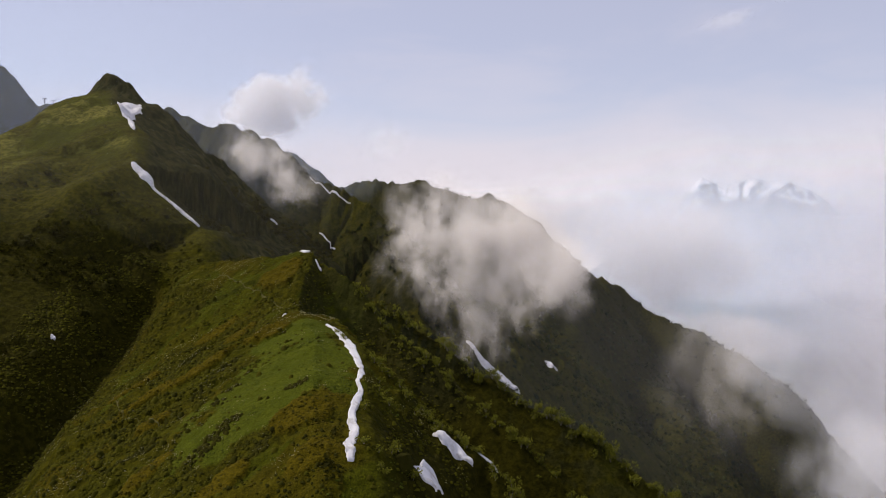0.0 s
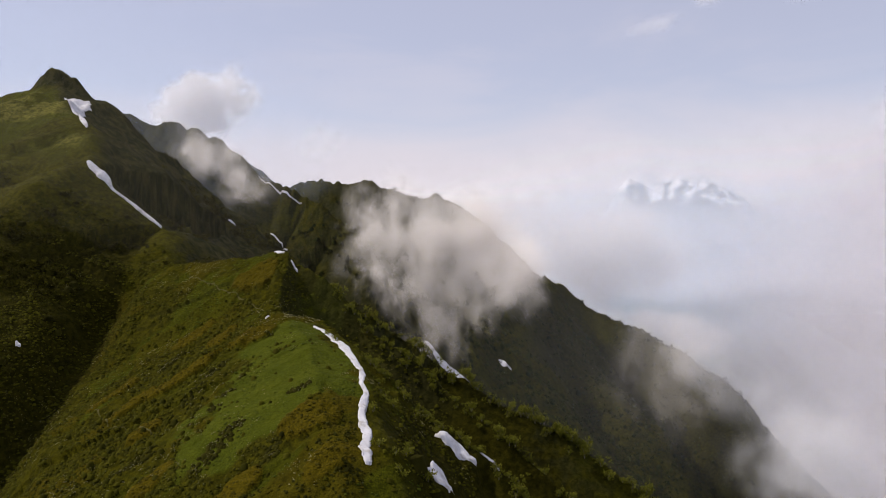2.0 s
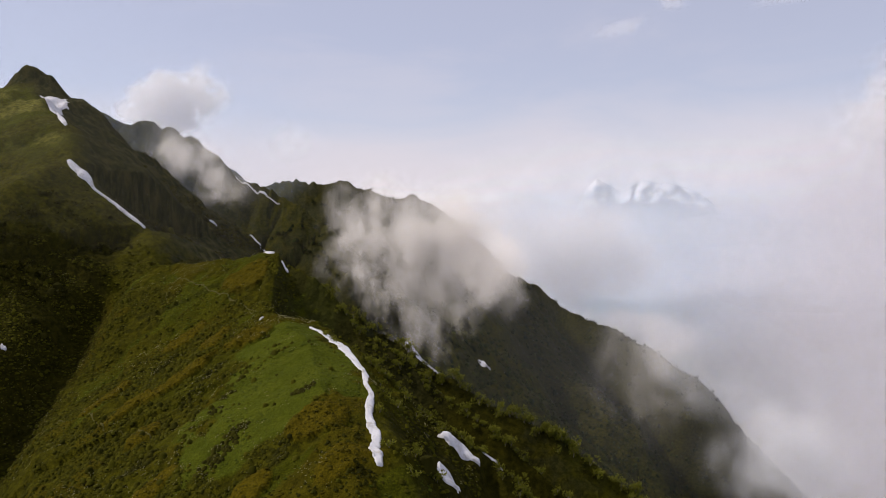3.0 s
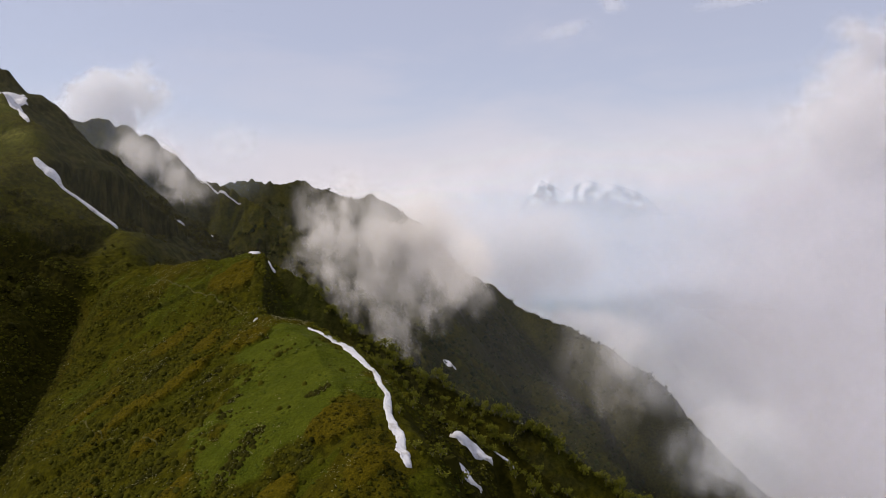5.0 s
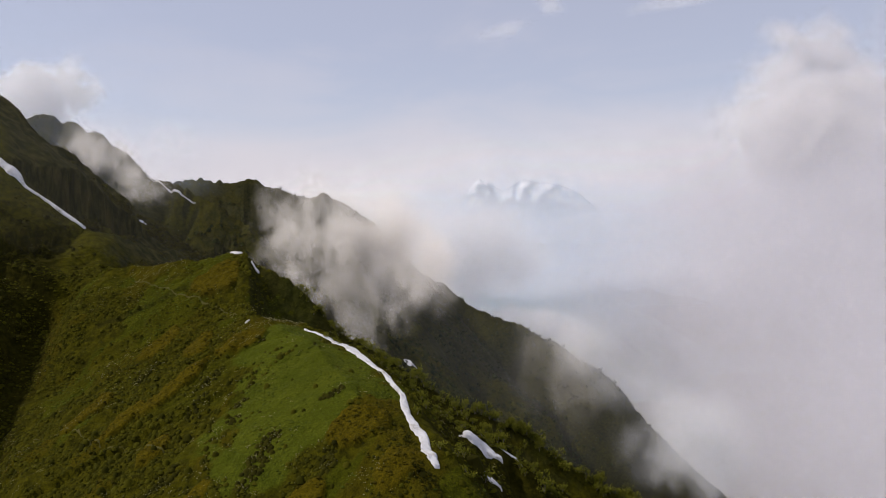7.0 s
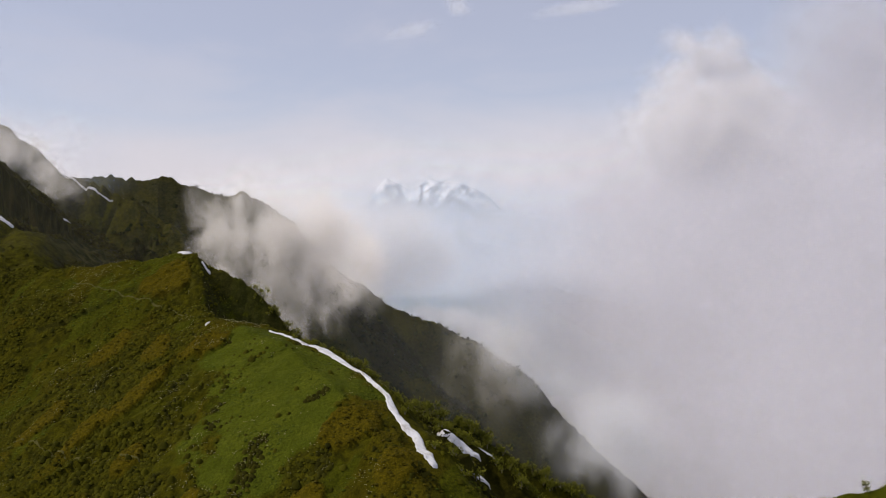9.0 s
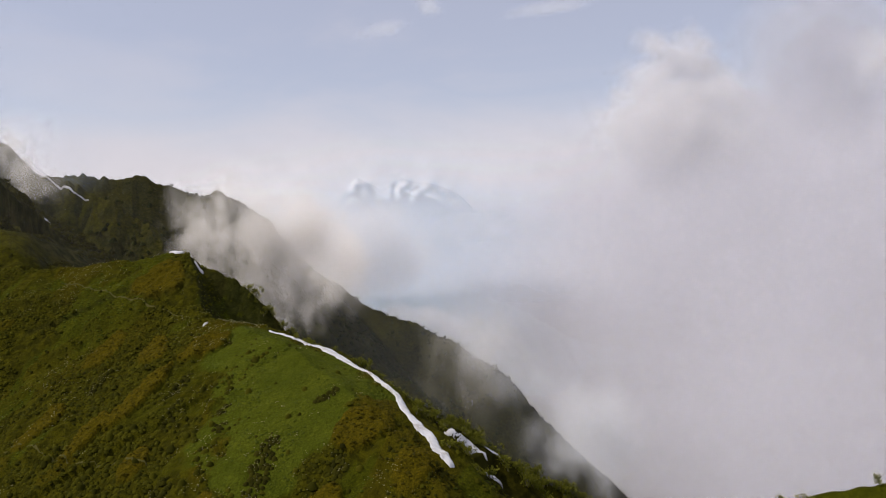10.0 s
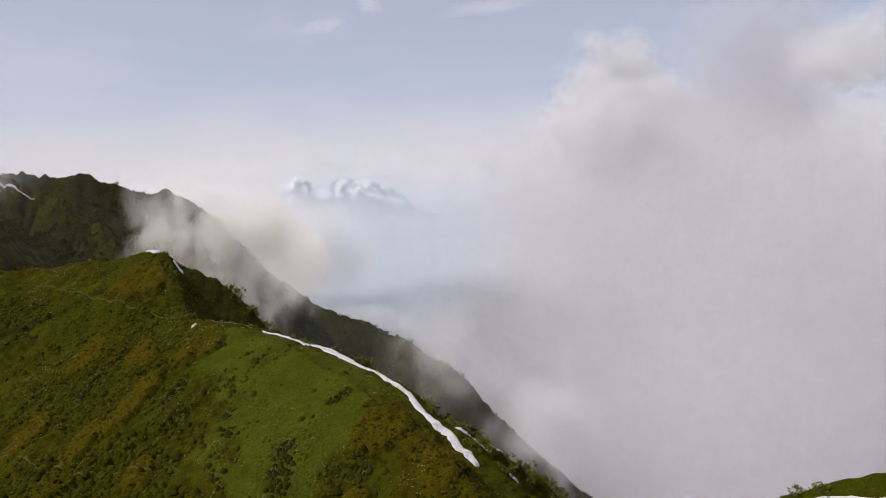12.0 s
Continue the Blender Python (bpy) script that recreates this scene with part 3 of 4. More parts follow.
# ---------- far snowy mountain ----------
def make_far_mountain():
    """A broken crest with two summits, its snow lying in streaks."""
    xs, ys = np.linspace(300, 3200, 420), np.linspace(3300, 4500, 170)
    x, y = np.meshgrid(xs, ys)
    crest = [(500, 4300, 60), (900, 4200, 160), (1100, 4060, 330), (1180, 4000, 460), (1235, 3975, 548), (1280, 3960, 572), (1335, 3950, 552), (1390, 3930, 520), (1450, 3910, 548),
             (1520, 3880, 560), (1600, 3840, 548), (1690, 3800, 520), (1790, 3760, 460), (1900, 3720, 370), (2400, 3700, 200), (3000, 3700, 100)]
    z, d = crest_height(x, y, crest, (0.85, 200, 0.7), (0.85, 200, 0.7))
    z = z + fbm(x, y, 260, 6, 101, 0.56, ridged=True) * 46 - 12
    m, n = material("far_rock_and_snow")
    p = n.add("ShaderNodeNewGeometry").outputs["Position"]
    sep = n.add("ShaderNodeSeparateXYZ", None, i0=p)
    streak = n.noise(n.vmath("MULTIPLY", p, (1.0, 1.0, 0.45)), 0.017, 6.0, 0.68, 0.4)
    lift = n.math("ADD", n.math("MULTIPLY", sep.outputs[2], 0.0022), n.math("MULTIPLY", streak, 3.4))
    c = n.mix(n.ramp(lift, 2.73, 2.93), (0.075, 0.10, 0.14), (0.85, 0.86, 0.90))
    finish(n, c, 0.9, spec=0.1)
    me = mesh_from("far_mountain", np.stack([x.ravel(), y.ravel(), z.ravel()], 1), grid_faces(420, 170), [m])
    return tagged(new("far_mountain", me), "distant blue-grey mountain with snow fields above the clouds", "mountain", kind="structure")


def make_far_flank():
    """The wooded mountainside across the valley, seen through a gap in the clouds."""
    xs, ys = np.linspace(200, 1900, 170), np.linspace(1900, 3000, 110)
    x, y = np.meshgrid(xs, ys)
    z, d = crest_height(x, y, [(300, 2750, -60), (620, 2650, 60), (860, 2580, 165), (1080, 2500, 160), (1300, 2420, 50), (1500, 2380, -60), (1800, 2300, -150)], (0.6, 200, 0.6), (0.55, 300, 0.6))
    z = z + fbm(x, y, 240, 6, 109, 0.5, ridged=True) * 36
    m, n = material("far_woods")
    p = n.add("ShaderNodeNewGeometry").outputs["Position"]
    c = n.mix(n.ramp(n.noise(p, 0.012, 6.0, 0.65), 0.4, 0.62), (0.020, 0.040, 0.045), (0.055, 0.085, 0.075))
    finish(n, c, 0.95, spec=0.05)
    me = mesh_from("far_mountainside", np.stack([x.ravel(), y.ravel(), z.ravel()], 1), grid_faces(170, 110), [m])
    return tagged(new("far_mountainside", me), "wooded blue-green mountainside across the cloudy valley", "mountain", kind="structure")


make_far_flank()
make_far_mountain()
BLUE, FOG, CUMULUS = (0.46, 0.55, 0.72), (0.55, 0.555, 0.615), (0.60, 0.605, 0.66)


# ---------- clouds: stacks of translucent veils ----------
def veils(count, seed):
    """Sheets, one behind the other, that fill a ball of radius 1."""
    nu, nv = 26, 26
    vs, fs = [], []
    g = np.linspace(-1, 1, nu)
    a, b = np.meshgrid(g, g)
    u, v = a * np.sqrt(1 - b * b / 2), b * np.sqrt(1 - a * a / 2)      # square to disc
    for i in range(count):
        y0 = -0.9 + 1.8 * (i + 0.5) / count
        rad = math.sqrt(1 - y0 * y0)
        vs.append(np.stack([u * rad, np.full_like(u, y0), v * rad], -1).reshape(-1, 3))
        fs.append(grid_faces(nu, nv) + i * nu * nv)
    return np.concatenate(vs), np.concatenate(fs)


def cloud(centre, radii, label, size, thick=0.25, soft=1.6, count=9, tip=0.0, turn=12.0, stretch=1.0, seed=1, grain=0.55, edge=0.62, warp=0.25, level=0.56, tint=(0.67, 0.69, 0.74), rim=0.5):
    m = cloud_material("mist", centre, size, thick, soft, stretch, seed, grain, edge, warp, level, tint, rim)
    v, f = veils(count, seed)
    place = pose(*centre, 0, tip, turn) @ Matrix.Diagonal((*radii, 1))
    me = mesh_from("cloud", v, f, [m])
    way = (place.to_3x3().transposed() @ sun_way).normalized()
    me.normals_split_custom_set_from_vertices([way] * len(me.vertices))
    ob = tagged(new("cloud", me), label, "cloud", "clouds over the valley")
    ob.matrix_world = place
    return ob


# on the slopes
CREAM = (0.79, 0.765, 0.745)
cloud((38, 440, 382), (54, 16, 48), "bright core of mist clinging to the dark slope", 20, 0.3, 3.2, 14, 25, 20, 0.8, 1, 0.6, 1.3, level=0.535, tint=CREAM, rim=0.3)
cloud((-2, 436, 386), (56, 16, 54), "ragged thin mist clinging to the dark slope", 18, 0.25, 3.8, 14, 28, 20, 0.8, 11, 0.62, 1.5, level=0.555, tint=CREAM, rim=0.3)
cloud((20, 432, 350), (50, 14, 46), "trailing grey mist over the dark slope", 15, 0.2, 4.2, 14, 40, 20, 0.5, 12, 0.62, 1.5, level=0.575, tint=CREAM, rim=0.3)
cloud((26, 446, 394), (60, 16, 30), "thin mist spilling over the ridge", 20, 0.24, 3.8, 9, 14, 20, 0.7, 13, 0.62, 1.4, level=0.57, tint=(0.82, 0.80, 0.79), rim=0.3)
cloud((58, 462, 372), (52, 14, 42), "pale mist rising behind the dark slope", 24, 0.22, 3.2, 14, 30, 20, 0.8, 33, 0.6, 1.3, level=0.55, tint=(0.82, 0.80, 0.79), rim=0.3)
cloud((-107, 475, 431), (54, 14, 27), "thin wisp of mist across the second ridge", 17, 0.30, 4.0, 8, 38, 20, 0.8, 2, 0.62, 1.3, level=0.565, tint=CREAM, rim=0.3)
# over the far slopes and the valley
cloud((305, 545, 215), (100, 22, 76), "dense rags of fog at the foot of the forested spur", 34, 0.22, 3.0, 14, 35, 0, 0.8, 3, 0.6, 1.2, rim=0.35)
cloud((268, 640, 270), (130, 22, 56), "thin mist drifting along the forested spur", 34, 0.14, 3.0, 8, 38, 0, 0.8, 9, 0.6, 1.3, rim=0.4)
cloud((182, 517, 292), (64, 18, 66), "rags of mist before the forested spur", 28, 0.09, 3.4, 7, 30, 0, 0.7, 26, 0.6, 1.3, tint=CREAM, rim=0.4)
cloud((230, 600, 290), (300, 150, 180), "faint haze before the forested spur", 160, 0.003, 0.8, 8, 25, seed=15, edge=0.7)
cloud((-200, 470, 455), (200, 60, 120), "faint blue haze before the second ridge", 160, 0.015, 0.8, 6, 0, seed=17, edge=0.5, tint=BLUE)
cloud((60, 330, 305), (140, 60, 95), "faint haze over the shaded flank", 100, 0.005, 0.8, 6, 20, seed=32, edge=0.6, tint=(0.52, 0.56, 0.58))
cloud((-500, 960, 560), (190, 30, 120), "faint blue haze before the far summit", 120, 0.024, 0.8, 4, 0, seed=16, edge=0.5, tint=BLUE)
cloud((-150, 285, 415), (170, 30, 110), "faint haze before the grassy peak", 100, 0.007, 0.8, 4, 0, seed=21, edge=0.5, tint=(0.60, 0.58, 0.52))
cloud((-130, 680, 450), (120, 20, 60), "faint haze behind the second ridge", 80, 0.05, 0.8, 4, 0, seed=22, edge=0.5, tint=BLUE)
cloud((850, 620, 230), (460, 130, 400), "pale fog closing the end of the valley", 230, 0.3, 0.8, 20, 0, -12, seed=18, grain=0.45, warp=0.1, edge=1.2, tint=FOG, rim=0.35)
cloud((880, 900, 230), (760, 220, 430), "huge pale fog bank filling the valley", 240, 0.3, 0.9, 20, 0, -12, seed=4, grain=0.45, warp=0.1, edge=1.2, tint=FOG, rim=0.35)
cloud((660, 645, 60), (500, 120, 280), "low fog over the valley floor", 170, 0.3, 1.0, 18, 0, -12, seed=10, grain=0.45, warp=0.1, edge=1.2, tint=FOG, rim=0.35)
cloud((1330, 1320, 380), (740, 200, 400), "pale cloud bank behind the fog", 230, 0.3, 1.3, 18, 0, -38, seed=5, grain=0.5, edge=0.9, tint=FOG, rim=0.3)
cloud((1240, 1095, 640), (240, 60, 330), "soft pale column of cloud rising from the fog bank", 150, 0.2, 1.6, 16, 4, -38, 0.7, 34, 0.5, 0.9, tint=FOG, rim=0.3)
cloud((1059, 1283, 705), (140, 40, 105), "rounded cumulus head above the fog bank", 66, 0.18, 2.8, 18, 15, -38, seed=23, grain=0.54, edge=0.8, tint=(0.63, 0.635, 0.685), rim=0.4)
cloud((1060, 1275, 560), (240, 60, 175), "bright cumulus shoulder on the fog bank", 74, 0.24, 2.8, 20, 15, -38, seed=24, grain=0.56, edge=0.6, level=0.515, tint=(0.65, 0.655, 0.70), rim=0.55)
cloud((1165, 820, 640), (190, 60, 95), "bright broken cumulus at the valley's end", 56, 0.2, 3.8, 20, -8, -55, seed=25, grain=0.58, edge=0.8, level=0.53, tint=(0.68, 0.685, 0.72), rim=0.35)
cloud((267, 408, 377), (110, 16, 85), "soft bright veil before the fog bank", 60, 0.05, 2.4, 6, 15, -12, seed=28, edge=1.3, tint=CUMULUS)
cloud((392, 419, 445), (130, 16, 85), "high soft veil before the fog bank", 70, 0.05, 2.4, 6, -20, -12, seed=29, edge=1.3, tint=CUMULUS)
cloud((335, 600, 320), (120, 18, 80), "pale veil rising beside the forested spur", 50, 0.09, 2.6, 6, 40, -12, seed=30, edge=1.3, tint=CUMULUS)
cloud((420, 1560, 310), (330, 90, 180), "bright billowing cloud behind the dark ridge", 100, 0.18, 2.4, 18, 0, seed=6, edge=0.8, level=0.53, rim=0.35)
cloud((560, 1491, 165), (230, 50, 60), "white rim of cloud lying in the valley", 60, 0.2, 2.4, 14, 12, seed=35, edge=0.7, level=0.5)
cloud((680, 1700, 300), (620, 120, 340), "thin pale haze in the gap between the clouds", 260, 0.2, 1.2, 8, 0, -15, seed=36, edge=0.9, tint=(0.50, 0.59, 0.72))
cloud((830, 1850, 250), (480, 50, 95), "broken cloud along the far mountainside", 110, 0.2, 2.2, 12, -5, -15, seed=41, edge=0.8, level=0.5, rim=0.4)
cloud((420, 3050, 360), (900, 100, 260), "pale cloud layer behind the dark ridge", 200, 0.25, 1.5, 14, 0, seed=14, edge=0.8, rim=0.3)
cloud((1100, 3080, 330), (1500, 90, 170), "cloud layer at the foot of the far mountain", 200, 0.4, 1.7, 8, 0, -14, seed=19, edge=0.8, rim=0.3)
cloud((2300, 2900, 250), (1500, 200, 330), "pale cloud layer closing the far valley", 400, 0.5, 1.2, 8, 0, -25, seed=20, edge=1.0)
cloud((1100, 2900, 470), (1400, 150, 330), "thin pale haze before the far mountain", 400, 0.16, 0.9, 7, 0, -18, seed=8, edge=0.9)
cloud((-436, 2000, 690), (190, 80, 115), "small cumulus cloud above the second ridge", 70, 0.2, 2.7, 20, -20, 12, seed=7, grain=0.54, edge=0.6, level=0.545, rim=0.5)
cloud((-185, 2500, 640), (130, 50, 85), "faint small cloud above the saddle", 90, 0.10, 2.0, 6, -20, 12, seed=37, edge=0.9)
cloud((1000, 2820, 1085), (150, 50, 50), "thin scrap of cloud high in the sky", 80, 0.14, 2.6, 6, -10, -20, seed=38, edge=0.9)
cloud((1165, 2750, 1165), (80, 40, 50), "small scrap of cloud high in the sky", 60, 0.14, 2.4, 6, 20, -20, seed=39, edge=0.9)
cloud((1560, 2550, 1150), (240, 50, 45), "faint streak of cloud high in the sky", 100, 0.10, 2.2, 6, -8, -30, seed=40, edge=0.9)


# ---------- plants ----------
def leaf_material(name, dark, light, tone=0.6):
    m, n = material(name)
    rnd = n.add("ShaderNodeNewGeometry")
    p = rnd.outputs["Position"]
    v = n.math("ADD", n.math("MULTIPLY", rnd.outputs["Random Per Island"], tone), n.math("MULTIPLY", n.noise(p, 0.11, 3.0), 1.0 - tone))
    c = n.mix(n.ramp(v, 0.1, 0.9), dark, light)
    b = n.add("ShaderNodeBsdfPrincipled", None, Base_Color=c, Roughness=0.8)
    n.put(b.inputs["Specular IOR Level"], 0.05)
    t = n.add("ShaderNodeBsdfTranslucent", None, Color=c)
    mix = n.add("ShaderNodeMixShader", None, i0=0.4, i1=b.outputs[0], i2=t.outputs[0])
    n.add("ShaderNodeOutputMaterial", None, Surface=mix.outputs[0])
    return m


def plain_material(name, colour, rough=0.85):
    m, n = material(name)
    p = n.add("ShaderNodeNewGeometry").outputs["Position"]
    v = n.noise(p, 3.0, 4.0, 0.6)
    c = n.mix(v, [k * 0.6 for k in colour], [min(1, k * 1.35) for k in colour])
    finish(n, c, rough, v, 0.4, 0.05)
    return m


SCRUB = leaf_material("evergreen_scrub", (0.022, 0.022, 0.002), (0.060, 0.057, 0.005), 0.4)
RUSTY = leaf_material("rusty_heath", (0.052, 0.044, 0.003), (0.094, 0.073, 0.005))
WOOD_LEAF = leaf_material("birch_leaves", (0.014, 0.019, 0.004), (0.043, 0.050, 0.010))
BRIGHT_LEAF = leaf_material("young_birch_leaves", (0.095, 0.102, 0.010), (0.20, 0.195, 0.024))
LOW_SCRUB = leaf_material("low_scrub", (0.036, 0.036, 0.002), (0.088, 0.084, 0.005), 0.6)
TUSSOCK = leaf_material("grass_tussocks", (0.050, 0.066, 0.006), (0.092, 0.108, 0.011))
FLANK_SCRUB = leaf_material("flank_scrub", (0.013, 0.013, 0.0015), (0.066, 0.062, 0.007), 0.15)
BLOSSOM = plain_material("cream_blossom", (0.30, 0.275, 0.12))
BARK = plain_material("birch_bark", (0.22, 0.19, 0.15))


def dome(rng, rings=2, sides=6):
    """A small uneven cushion about 1 across: vertices and triangles."""
    vs = [(0.0, 0.0, 0.5 + rng.rand() * 0.15)]
    for r in range(rings):
        rad, z = (0.32, 0.40) if r == 0 else (0.52, -0.15)
        for k in range(sides):
            a = (k + 0.5 * r) / sides * 6.283 + rng.rand() * 0.4
            q = rad * (0.75 + rng.rand() * 0.5)
            vs.append((q * math.cos(a), q * math.sin(a), z * (0.7 + rng.rand() * 0.6)))
    fs = [(0, 1 + k, 1 + (k + 1) % sides) for k in range(sides)]
    for k in range(sides):
        a, b, c, d = 1 + k, 1 + (k + 1) % sides, 1 + sides + k, 1 + sides + (k + 1) % sides
        fs += [(a, c, b), (b, c, d)]
    return np.array(vs), np.array(fs)


def spray(rng, leaves, flat=0.8, leaf=0.16):
    """A loose crown of small leaf sprays about 1 across."""
    lumps = rng.randn(6, 3) * (0.24, 0.24, 0.17)
    vs, fs = [], []
    for i in range(leaves):
        c = lumps[i % 6] + rng.randn(3) * 0.13
        c[2] = c[2] * flat + 0.36
        a, b = rng.randn(3), rng.randn(3)
        a /= np.linalg.norm(a)
        b -= a * (a @ b)
        b /= np.linalg.norm(b)
        s = leaf * (0.6 + rng.rand() * 0.8)
        vs += [c - a * s, c + b * s * 0.55, c + a * s, c - b * s * 0.55]
        fs += [(4 * i, 4 * i + 1, 4 * i + 2), (4 * i, 4 * i + 2, 4 * i + 3)]
    return np.array(vs), np.array(fs)


def scatter(name, label, category, places, sizes, templates, mats, seed, squash=1.0, sink=0.05, soft=False):
    """Many small plants as one object of stuff."""
    rng = np.random.RandomState(seed)
    n = len(places)
    pick = rng.randint(len(templates), size=n)
    turn = rng.rand(n) * 6.283
    vs, fs, base = [], [], 0
    for k, (tv, tf) in enumerate(templates):
        idx = np.where(pick == k)[0]
        if not len(idx):
            continue
        c, s = np.cos(turn[idx])[:, None], np.sin(turn[idx])[:, None]
        x, y, z = tv[:, 0][None], tv[:, 1][None], tv[:, 2][None]
        sz = sizes[idx][:, None]
        high = (squash * (0.7 + 0.6 * rng.rand(len(idx))))[:, None]
        v = np.stack([(x * c - y * s) * sz, (x * s + y * c) * sz, (z - sink) * sz * high], -1) + places[idx][:, None]
        vs.append(v.reshape(-1, 3))
        fs.append((tf[None] + (np.arange(len(idx)) * len(tv))[:, None, None]).reshape(-1, 3) + base)
        base += len(idx) * len(tv)
    me = mesh_from(name, np.concatenate(vs), np.concatenate(fs), mats, soft)
    return tagged(new(name, me), label, category, kind="stuff")


def strewn(x0, x1, y0, y1, step, seed):
    rng = np.random.RandomState(seed)
    x, y = np.meshgrid(np.arange(x0, x1, step), np.arange(y0, y1, step))
    x = (x + (rng.rand(*x.shape) - 0.5) * step * 1.2).ravel()
    y = (y + (rng.rand(*y.shape) - 0.5) * step * 1.2).ravel()
    z = land(x, y)
    e = 1.5
    slope = np.hypot(land(x + e, y) - z, land(x, y + e) - z) / e
    free = off_snow(x, y)
    x, y, z, slope = x[free], y[free], z[free], slope[free]
    return x, y, z, slope, rng


rng0 = np.random.RandomState(5)
DOMES = [dome(rng0) for i in range(7)]
SPRAYS = [spray(rng0, 44) for i in range(6)]

# low evergreen scrub, rusty heath and grass tussocks over the green spur
x, y, z, slope, rng = strewn(-128, 2, 108, 282, 0.72, 11)
m, h, r, k = covers(x, y, z, slope)
at = np.stack([x, y, z], 1)
keep = rng.rand(len(x)) < (1 - m) * (1 - h) * 0.75 * smooth(fbm(x, y, 9, 3, 121), -0.25, -0.1)
scatter("scrub", "low olive scrub over the green spur", "shrubs", at[keep], 0.45 + 0.95 * rng.rand(keep.sum()) ** 2.5, DOMES, [LOW_SCRUB], 12, 0.55, soft=True)
lumps = smooth(fbm(x, y, 7, 3, 171, 0.6), 0.02, 0.3) * smooth(-heath_grain(x, y), -0.1, 0.15)
keep = rng.rand(len(x)) < 0.16 * lumps * (1 - m) * (1 - h * 0.7) + 0.004 * (1 - h)
scatter("scrub", "rounded olive bushes dotted over the green spur", "shrubs", at[keep], 0.8 + 1.1 * rng.rand(keep.sum()) ** 2, DOMES, [LOW_SCRUB], 18, 0.85, soft=True)
rim = np.exp(-((h - 0.35) / 0.22) ** 2)
grain = heath_grain(x, y)
for level in (-0.12, 0.02, 0.14):
    rim = np.maximum(rim, np.exp(-((grain - level) / 0.008) ** 2) * smooth(fbm(x, y, 30, 2, int(level * 100 + 222)), -0.05, 0.1) * (1 - spur_meadow(x, y)))
clump = blots(x, y, CLUMPS, 133)
keep = rng.rand(len(x)) < rim * 0.45 * smooth(fbm(x, y, 12, 2, 125), -0.1, 0.2) + clump * 0.9 + 0.001
scatter("scrub", "dark scrub along the rims of the heath", "shrubs", at[keep], 0.4 + 0.5 * rng.rand(keep.sum()) + 0.4 * clump[keep], DOMES, [SCRUB], 15, 0.7, soft=True)
keep = rng.rand(len(x)) < h * 0.55
scatter("heath", "rusty brown heath cushions on the green spur", "heath", at[keep], 0.4 + 0.5 * rng.rand(keep.sum()), DOMES, [RUSTY], 13, 0.3, soft=True)
keep = rng.rand(len(x)) < m * 0.5 * smooth(fbm(x, y, 7, 3, 127), -0.4, 0.3)
scatter("tussocks", "short green grass tussocks on the crest", "grass", at[keep], 0.35 + 0.5 * rng.rand(keep.sum()) ** 1.5, DOMES, [TUSSOCK], 16, 0.4, soft=True)
# cream blossom along the rims of the scrub
rim = np.exp(-((m - 0.35) / 0.25) ** 2) + rim
keep = rng.rand(len(x)) < (rim + clump * 1.5) * 0.2 * smooth(fbm(x, y, 14, 2, 131), -0.05, 0.25) + 0.0006
flower = np.repeat(at[keep], 4, 0) + rng.randn(keep.sum() * 4, 3) * (0.45, 0.45, 0.04)
flower[:, 2] = land(flower[:, 0], flower[:, 1]) + 0.3 + 0.1 * rng.rand(len(flower))
scatter("blossom", "cream rhododendron blossom on the scrub", "flowers", flower, 0.09 + 0.12 * rng.rand(len(flower)), DOMES[:2], [BLOSSOM], 14, 0.8)

# taller scrub on the steep shaded flanks
x, y, z, slope, rng = strewn(-235, 120, 110, 420, 2.3, 21)
inner = ((x > -108) & (x < -24) & (y < 275)) | ((x > 20) & (y < 150))
east = smooth(x, -30, -20)
mass = fbm(x, y, 24, 4, 141, 0.6)
keep = (~inner) & (rng.rand(len(x)) < (0.75 - 0.62 * east) * smooth(mass, -0.15, 0.2) * smooth(slope, 1.9, 1.1) * smooth(z, 425, 400))
at = np.stack([x, y, z], 1)
scatter("scrub", "dark scrub and dwarf birch on the steep flanks", "shrubs", at[keep], 1.1 + (1.6 + 2.2 * smooth(mass[keep], 0.0, 0.35)) * rng.rand(keep.sum()) ** 1.6, SPRAYS + DOMES[:1], [FLANK_SCRUB], 22, 0.9)
# woods on the far ridges
x, y, z, slope, rng = strewn(-420, 480, 420, 960, 4.4, 31)
dense = smooth(z, 440, 345) * 0.9 * (1 - 0.7 * smooth(x, -60, -90))
keep = rng.rand(len(x)) < dense * smooth(fbm(x, y, 60, 3, 151), -0.5, 0.0) * smooth(slope, 1.9, 1.0)
at = np.stack([x, y, z], 1)
scatter("wood", "dark mountain wood on the far spurs", "trees", at[keep], 2.2 + 2.6 * rng.rand(keep.sum()) ** 1.5, SPRAYS + DOMES[:3], [WOOD_LEAF], 32, 1.1, 0.1)


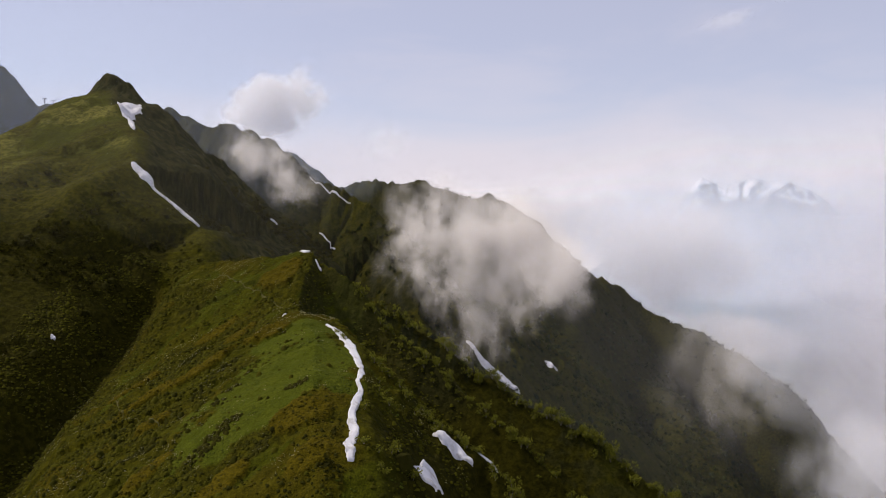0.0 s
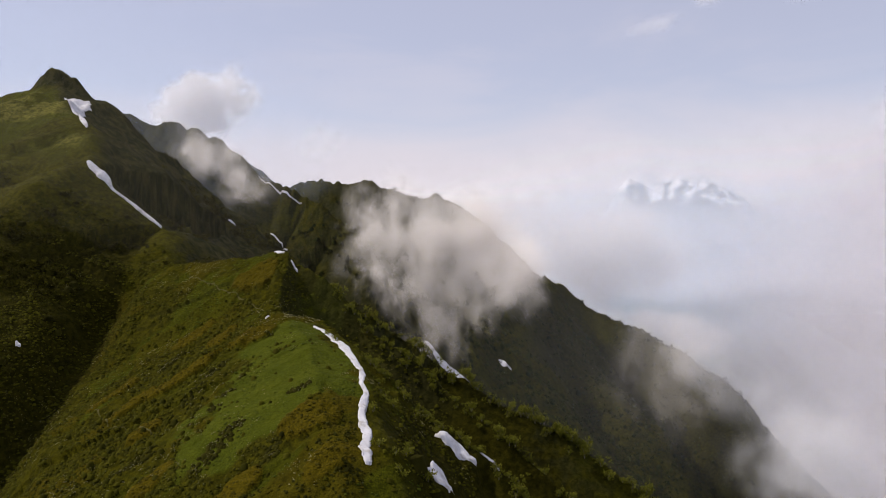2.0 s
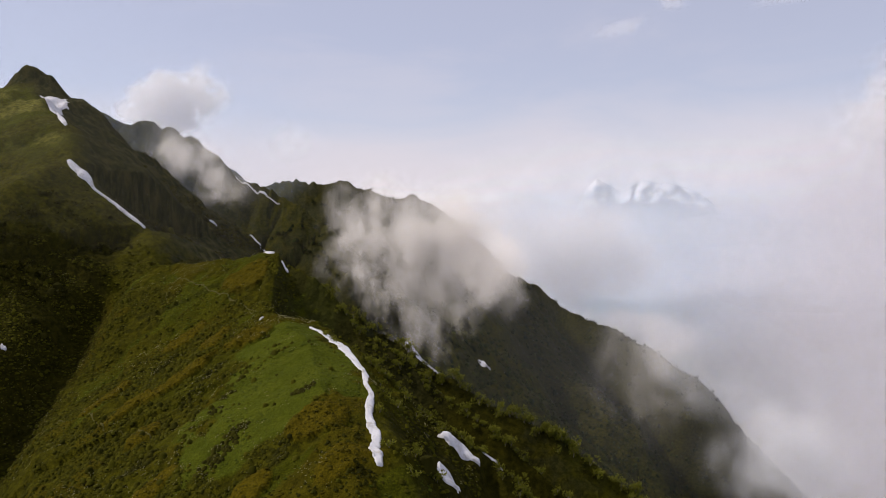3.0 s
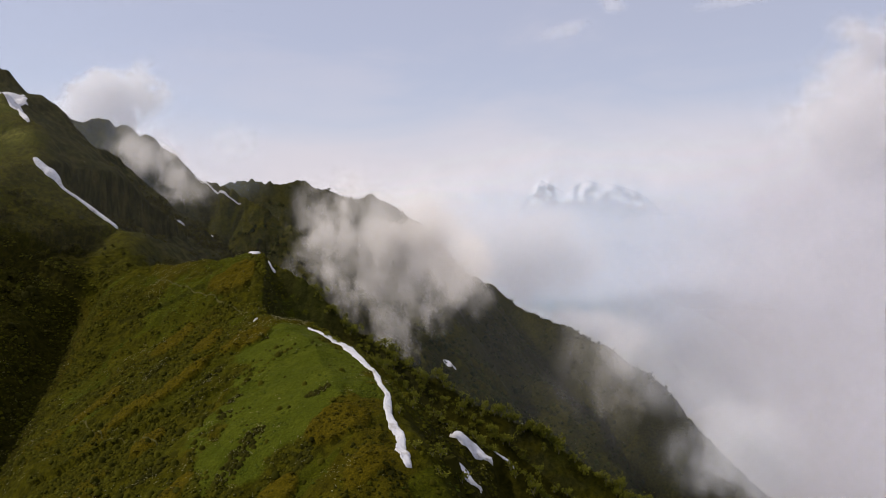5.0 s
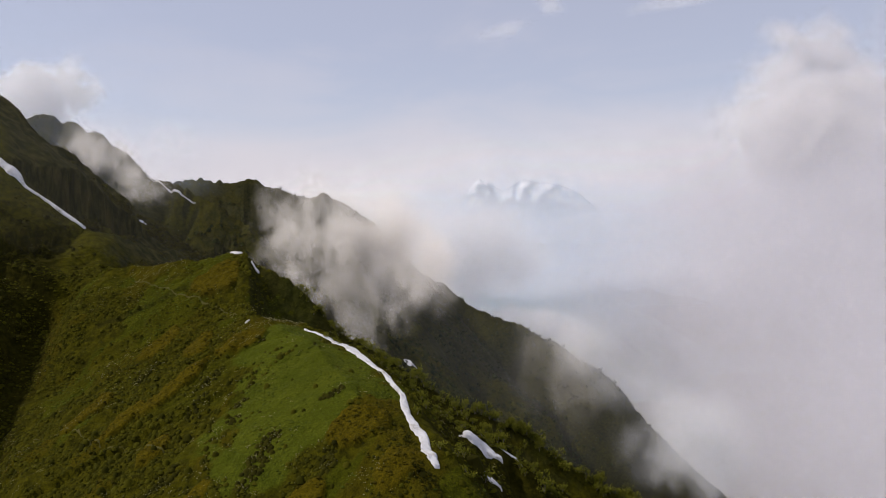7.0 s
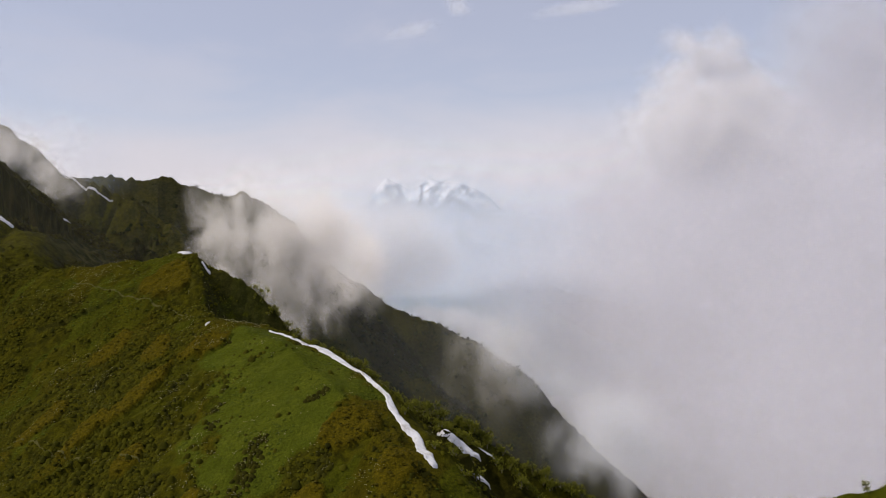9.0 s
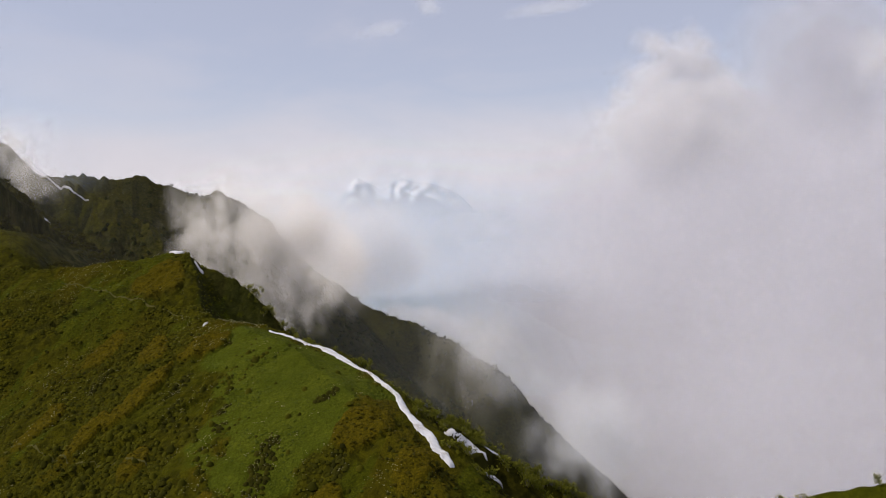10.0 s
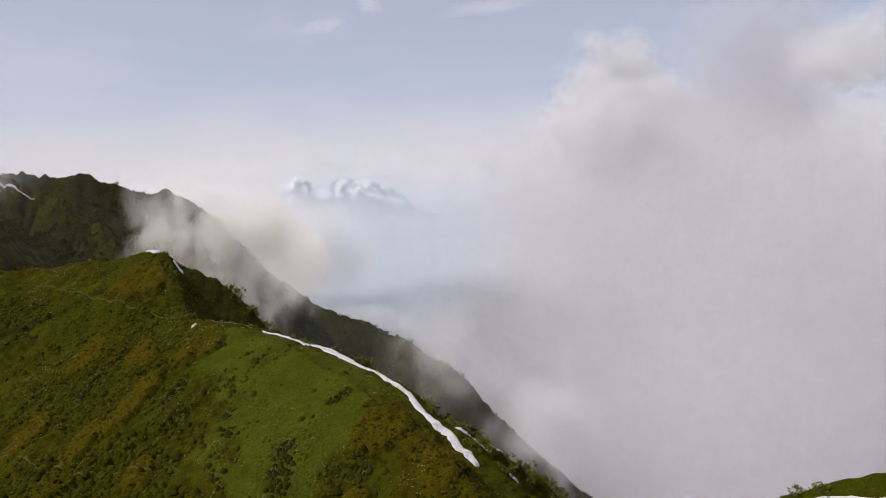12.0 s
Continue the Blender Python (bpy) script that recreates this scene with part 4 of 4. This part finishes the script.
# ---------- single bushes on the crests ----------
def young_birch(height, seed, leafy):
    """A small crooked birch: stems that taper, and a crown of leaf sprays."""
    rng = np.random.RandomState(seed)
    base = new("birch_bush")
    bm = bmesh.new()
    for k in range(3):
        a, lean = k * 2.1 + rng.rand(), 0.18 + 0.2 * rng.rand()
        tip = Vector((math.cos(a) * lean * height, math.sin(a) * lean * height, height * (0.55 + 0.2 * rng.rand())))
        cone = bmesh.ops.create_cone(bm, segments=6, radius1=0.05 * height / 2, radius2=0.015, depth=tip.length)["verts"]
        turn = tip.to_track_quat("Z", "Y").to_matrix().to_4x4()
        bmesh.ops.transform(bm, matrix=Matrix.Translation(tip * 0.48) @ turn, verts=cone)
    part("trunk", bm, BARK, base)
    tv, tf = spray(rng, 150, 0.95, 0.085)
    me = mesh_from("crown", tv * (height * 1.05, height * 1.05, height * 1.15) + (0, 0, height * 0.1), tf, [leafy], False)
    crown = new("crown", me)
    crown.parent = base
    return tagged(base, "small bright green birch bush on the ridge", "bush", "birch bushes on the ridges")


BUSHES = [young_birch(2.4, 3, BRIGHT_LEAF), young_birch(2.9, 4, BRIGHT_LEAF), young_birch(2.1, 6, BRIGHT_LEAF)]


def plant_along(line, count, wide, seed, size=(0.6, 1.25)):
    """Bushes strewn beside a line on the ground."""
    rng = np.random.RandomState(seed)
    line = np.array(line, float)
    s = np.concatenate([[0], np.cumsum(np.hypot(*np.diff(line, axis=0).T))])
    for i in range(count):
        u = rng.rand() * s[-1]
        x = np.interp(u, s, line[:, 0]) + rng.randn() * wide
        y = np.interp(u, s, line[:, 1]) + rng.randn() * wide
        z = float(land(np.array([x]), np.array([y]))[0])
        k = size[0] + (size[1] - size[0]) * rng.rand()
        ob = copy_thing(BUSHES[rng.randint(3)], pose(x, y, z - 0.1, 0, 0, rng.rand() * 360))
        ob.scale = (k, k, k * (0.8 + 0.4 * rng.rand()))


plant_along([(-27, 198), (-19, 186), (-15, 160), (-14, 142), (-9, 128)], 22, 2.2, 1, (0.4, 0.8))
plant_along([(-31, 251), (-24, 246), (-2, 232), (18, 215), (36, 204)], 96, 0.9, 2, (0.45, 1.1))
plant_along([(-20, 188), (-12, 182), (-3, 175), (6, 173), (13, 168), (22, 158)], 64, 0.9, 3, (0.45, 1.0))
plant_along([(-29, 300), (-5, 300), (20, 290), (43, 280), (92, 258)], 90, 1.8, 4, (0.9, 1.9))
plant_along([(24, 127), (32, 118), (52, 98), (80, 72)], 26, 2.0, 5, (0.5, 0.9))
for i, b in enumerate(BUSHES):
    b.matrix_world = pose(-12 + 3 * i, 150 - 4 * i, float(land(np.array([-12 + 3.0 * i]), np.array([150 - 4.0 * i]))[0]) - 0.1)


# ---------- ski lift on the far saddle ----------
STEEL = plain_material("grey_lift_steel", (0.12, 0.12, 0.13), 0.6)


def lift_tower(x, y, height):
    """A T-shaped lift pylon: mast, cross arm and the wheel batteries at its ends."""
    base = new("lift_tower")
    bm = bmesh.new()
    bmesh.ops.create_cone(bm, segments=12, radius1=0.7, radius2=0.45, depth=height, matrix=Matrix.Translation((0, 0, height / 2)))
    part("mast", bm, STEEL, base)
    bm = bmesh.new()
    bmesh.ops.create_cube(bm, size=1, matrix=Matrix.Translation((0, 0, height)) @ Matrix.Diagonal((7.0, 0.7, 0.8, 1)))
    bmesh.ops.bevel(bm, geom=bm.edges[:], offset=0.1, segments=1, affect="EDGES")
    part("cross_arm", bm, STEEL, base)
    for side in (-1, 1):
        bm = bmesh.new()
        bmesh.ops.create_cone(bm, segments=14, radius1=0.7, radius2=0.7, depth=0.5, matrix=pose(side * 3.1, 0, height - 0.7, 90, 0, 0))
        part("wheel_battery", bm, STEEL, base)
    base.matrix_world = pose(x, y, float(land(np.array([x]), np.array([y]))[0]) - 0.5)
    return tagged(base, "grey steel ski lift pylon on the far saddle", "lift pylon", "ski lift pylons")


lift_tower(-555.0, 1100.0, 7.0)
lift_tower(-543.0, 1100.0, 5.5)


# ---------- trodden paths ----------
EARTH = plain_material("trodden_earth", (0.068, 0.062, 0.012), 0.95)


def trail(line, label):
    """A narrow trodden path laid on the ground."""
    line = np.array(line, float)
    s = np.concatenate([[0], np.cumsum(np.hypot(*np.diff(line, axis=0).T))])
    u = np.linspace(0, s[-1], int(s[-1] / 0.6))
    cx = np.interp(u, s, line[:, 0]) + fbm(u, u * 0, 5, 3, 301) * 0.6
    cy = np.interp(u, s, line[:, 1]) + fbm(u, u * 0 + 9, 5, 3, 311) * 0.6
    tx, ty = np.gradient(cx), np.gradient(cy)
    le = np.hypot(tx, ty)
    across = np.array([-1.0, -0.5, 0.0, 0.5, 1.0])
    half = (0.2 + 0.12 * fbm(u, u * 0, 3, 2, 321))[:, None] * across[None]
    px, py = cx[:, None] - (ty / le)[:, None] * half, cy[:, None] + (tx / le)[:, None] * half
    pz = land(px, py) + 0.10 - 0.10 * np.abs(across)[None] ** 2
    me = mesh_from("trail", np.stack([px.ravel(), py.ravel(), pz.ravel()], 1), grid_faces(5, len(u)), [EARTH])
    return tagged(new("trail", me), label, "path", "trodden paths")


trail([(-96, 205), (-88.6, 199.9), (-83.6, 192.3), (-79.5, 183.3), (-74.3, 180), (-66, 171)], "narrow trodden path across the grassy slope")
trail([(-79.5, 266.1), (-68.2, 253.7), (-58.9, 242.2), (-51, 233.1)], "faint trodden path under the top of the hump")
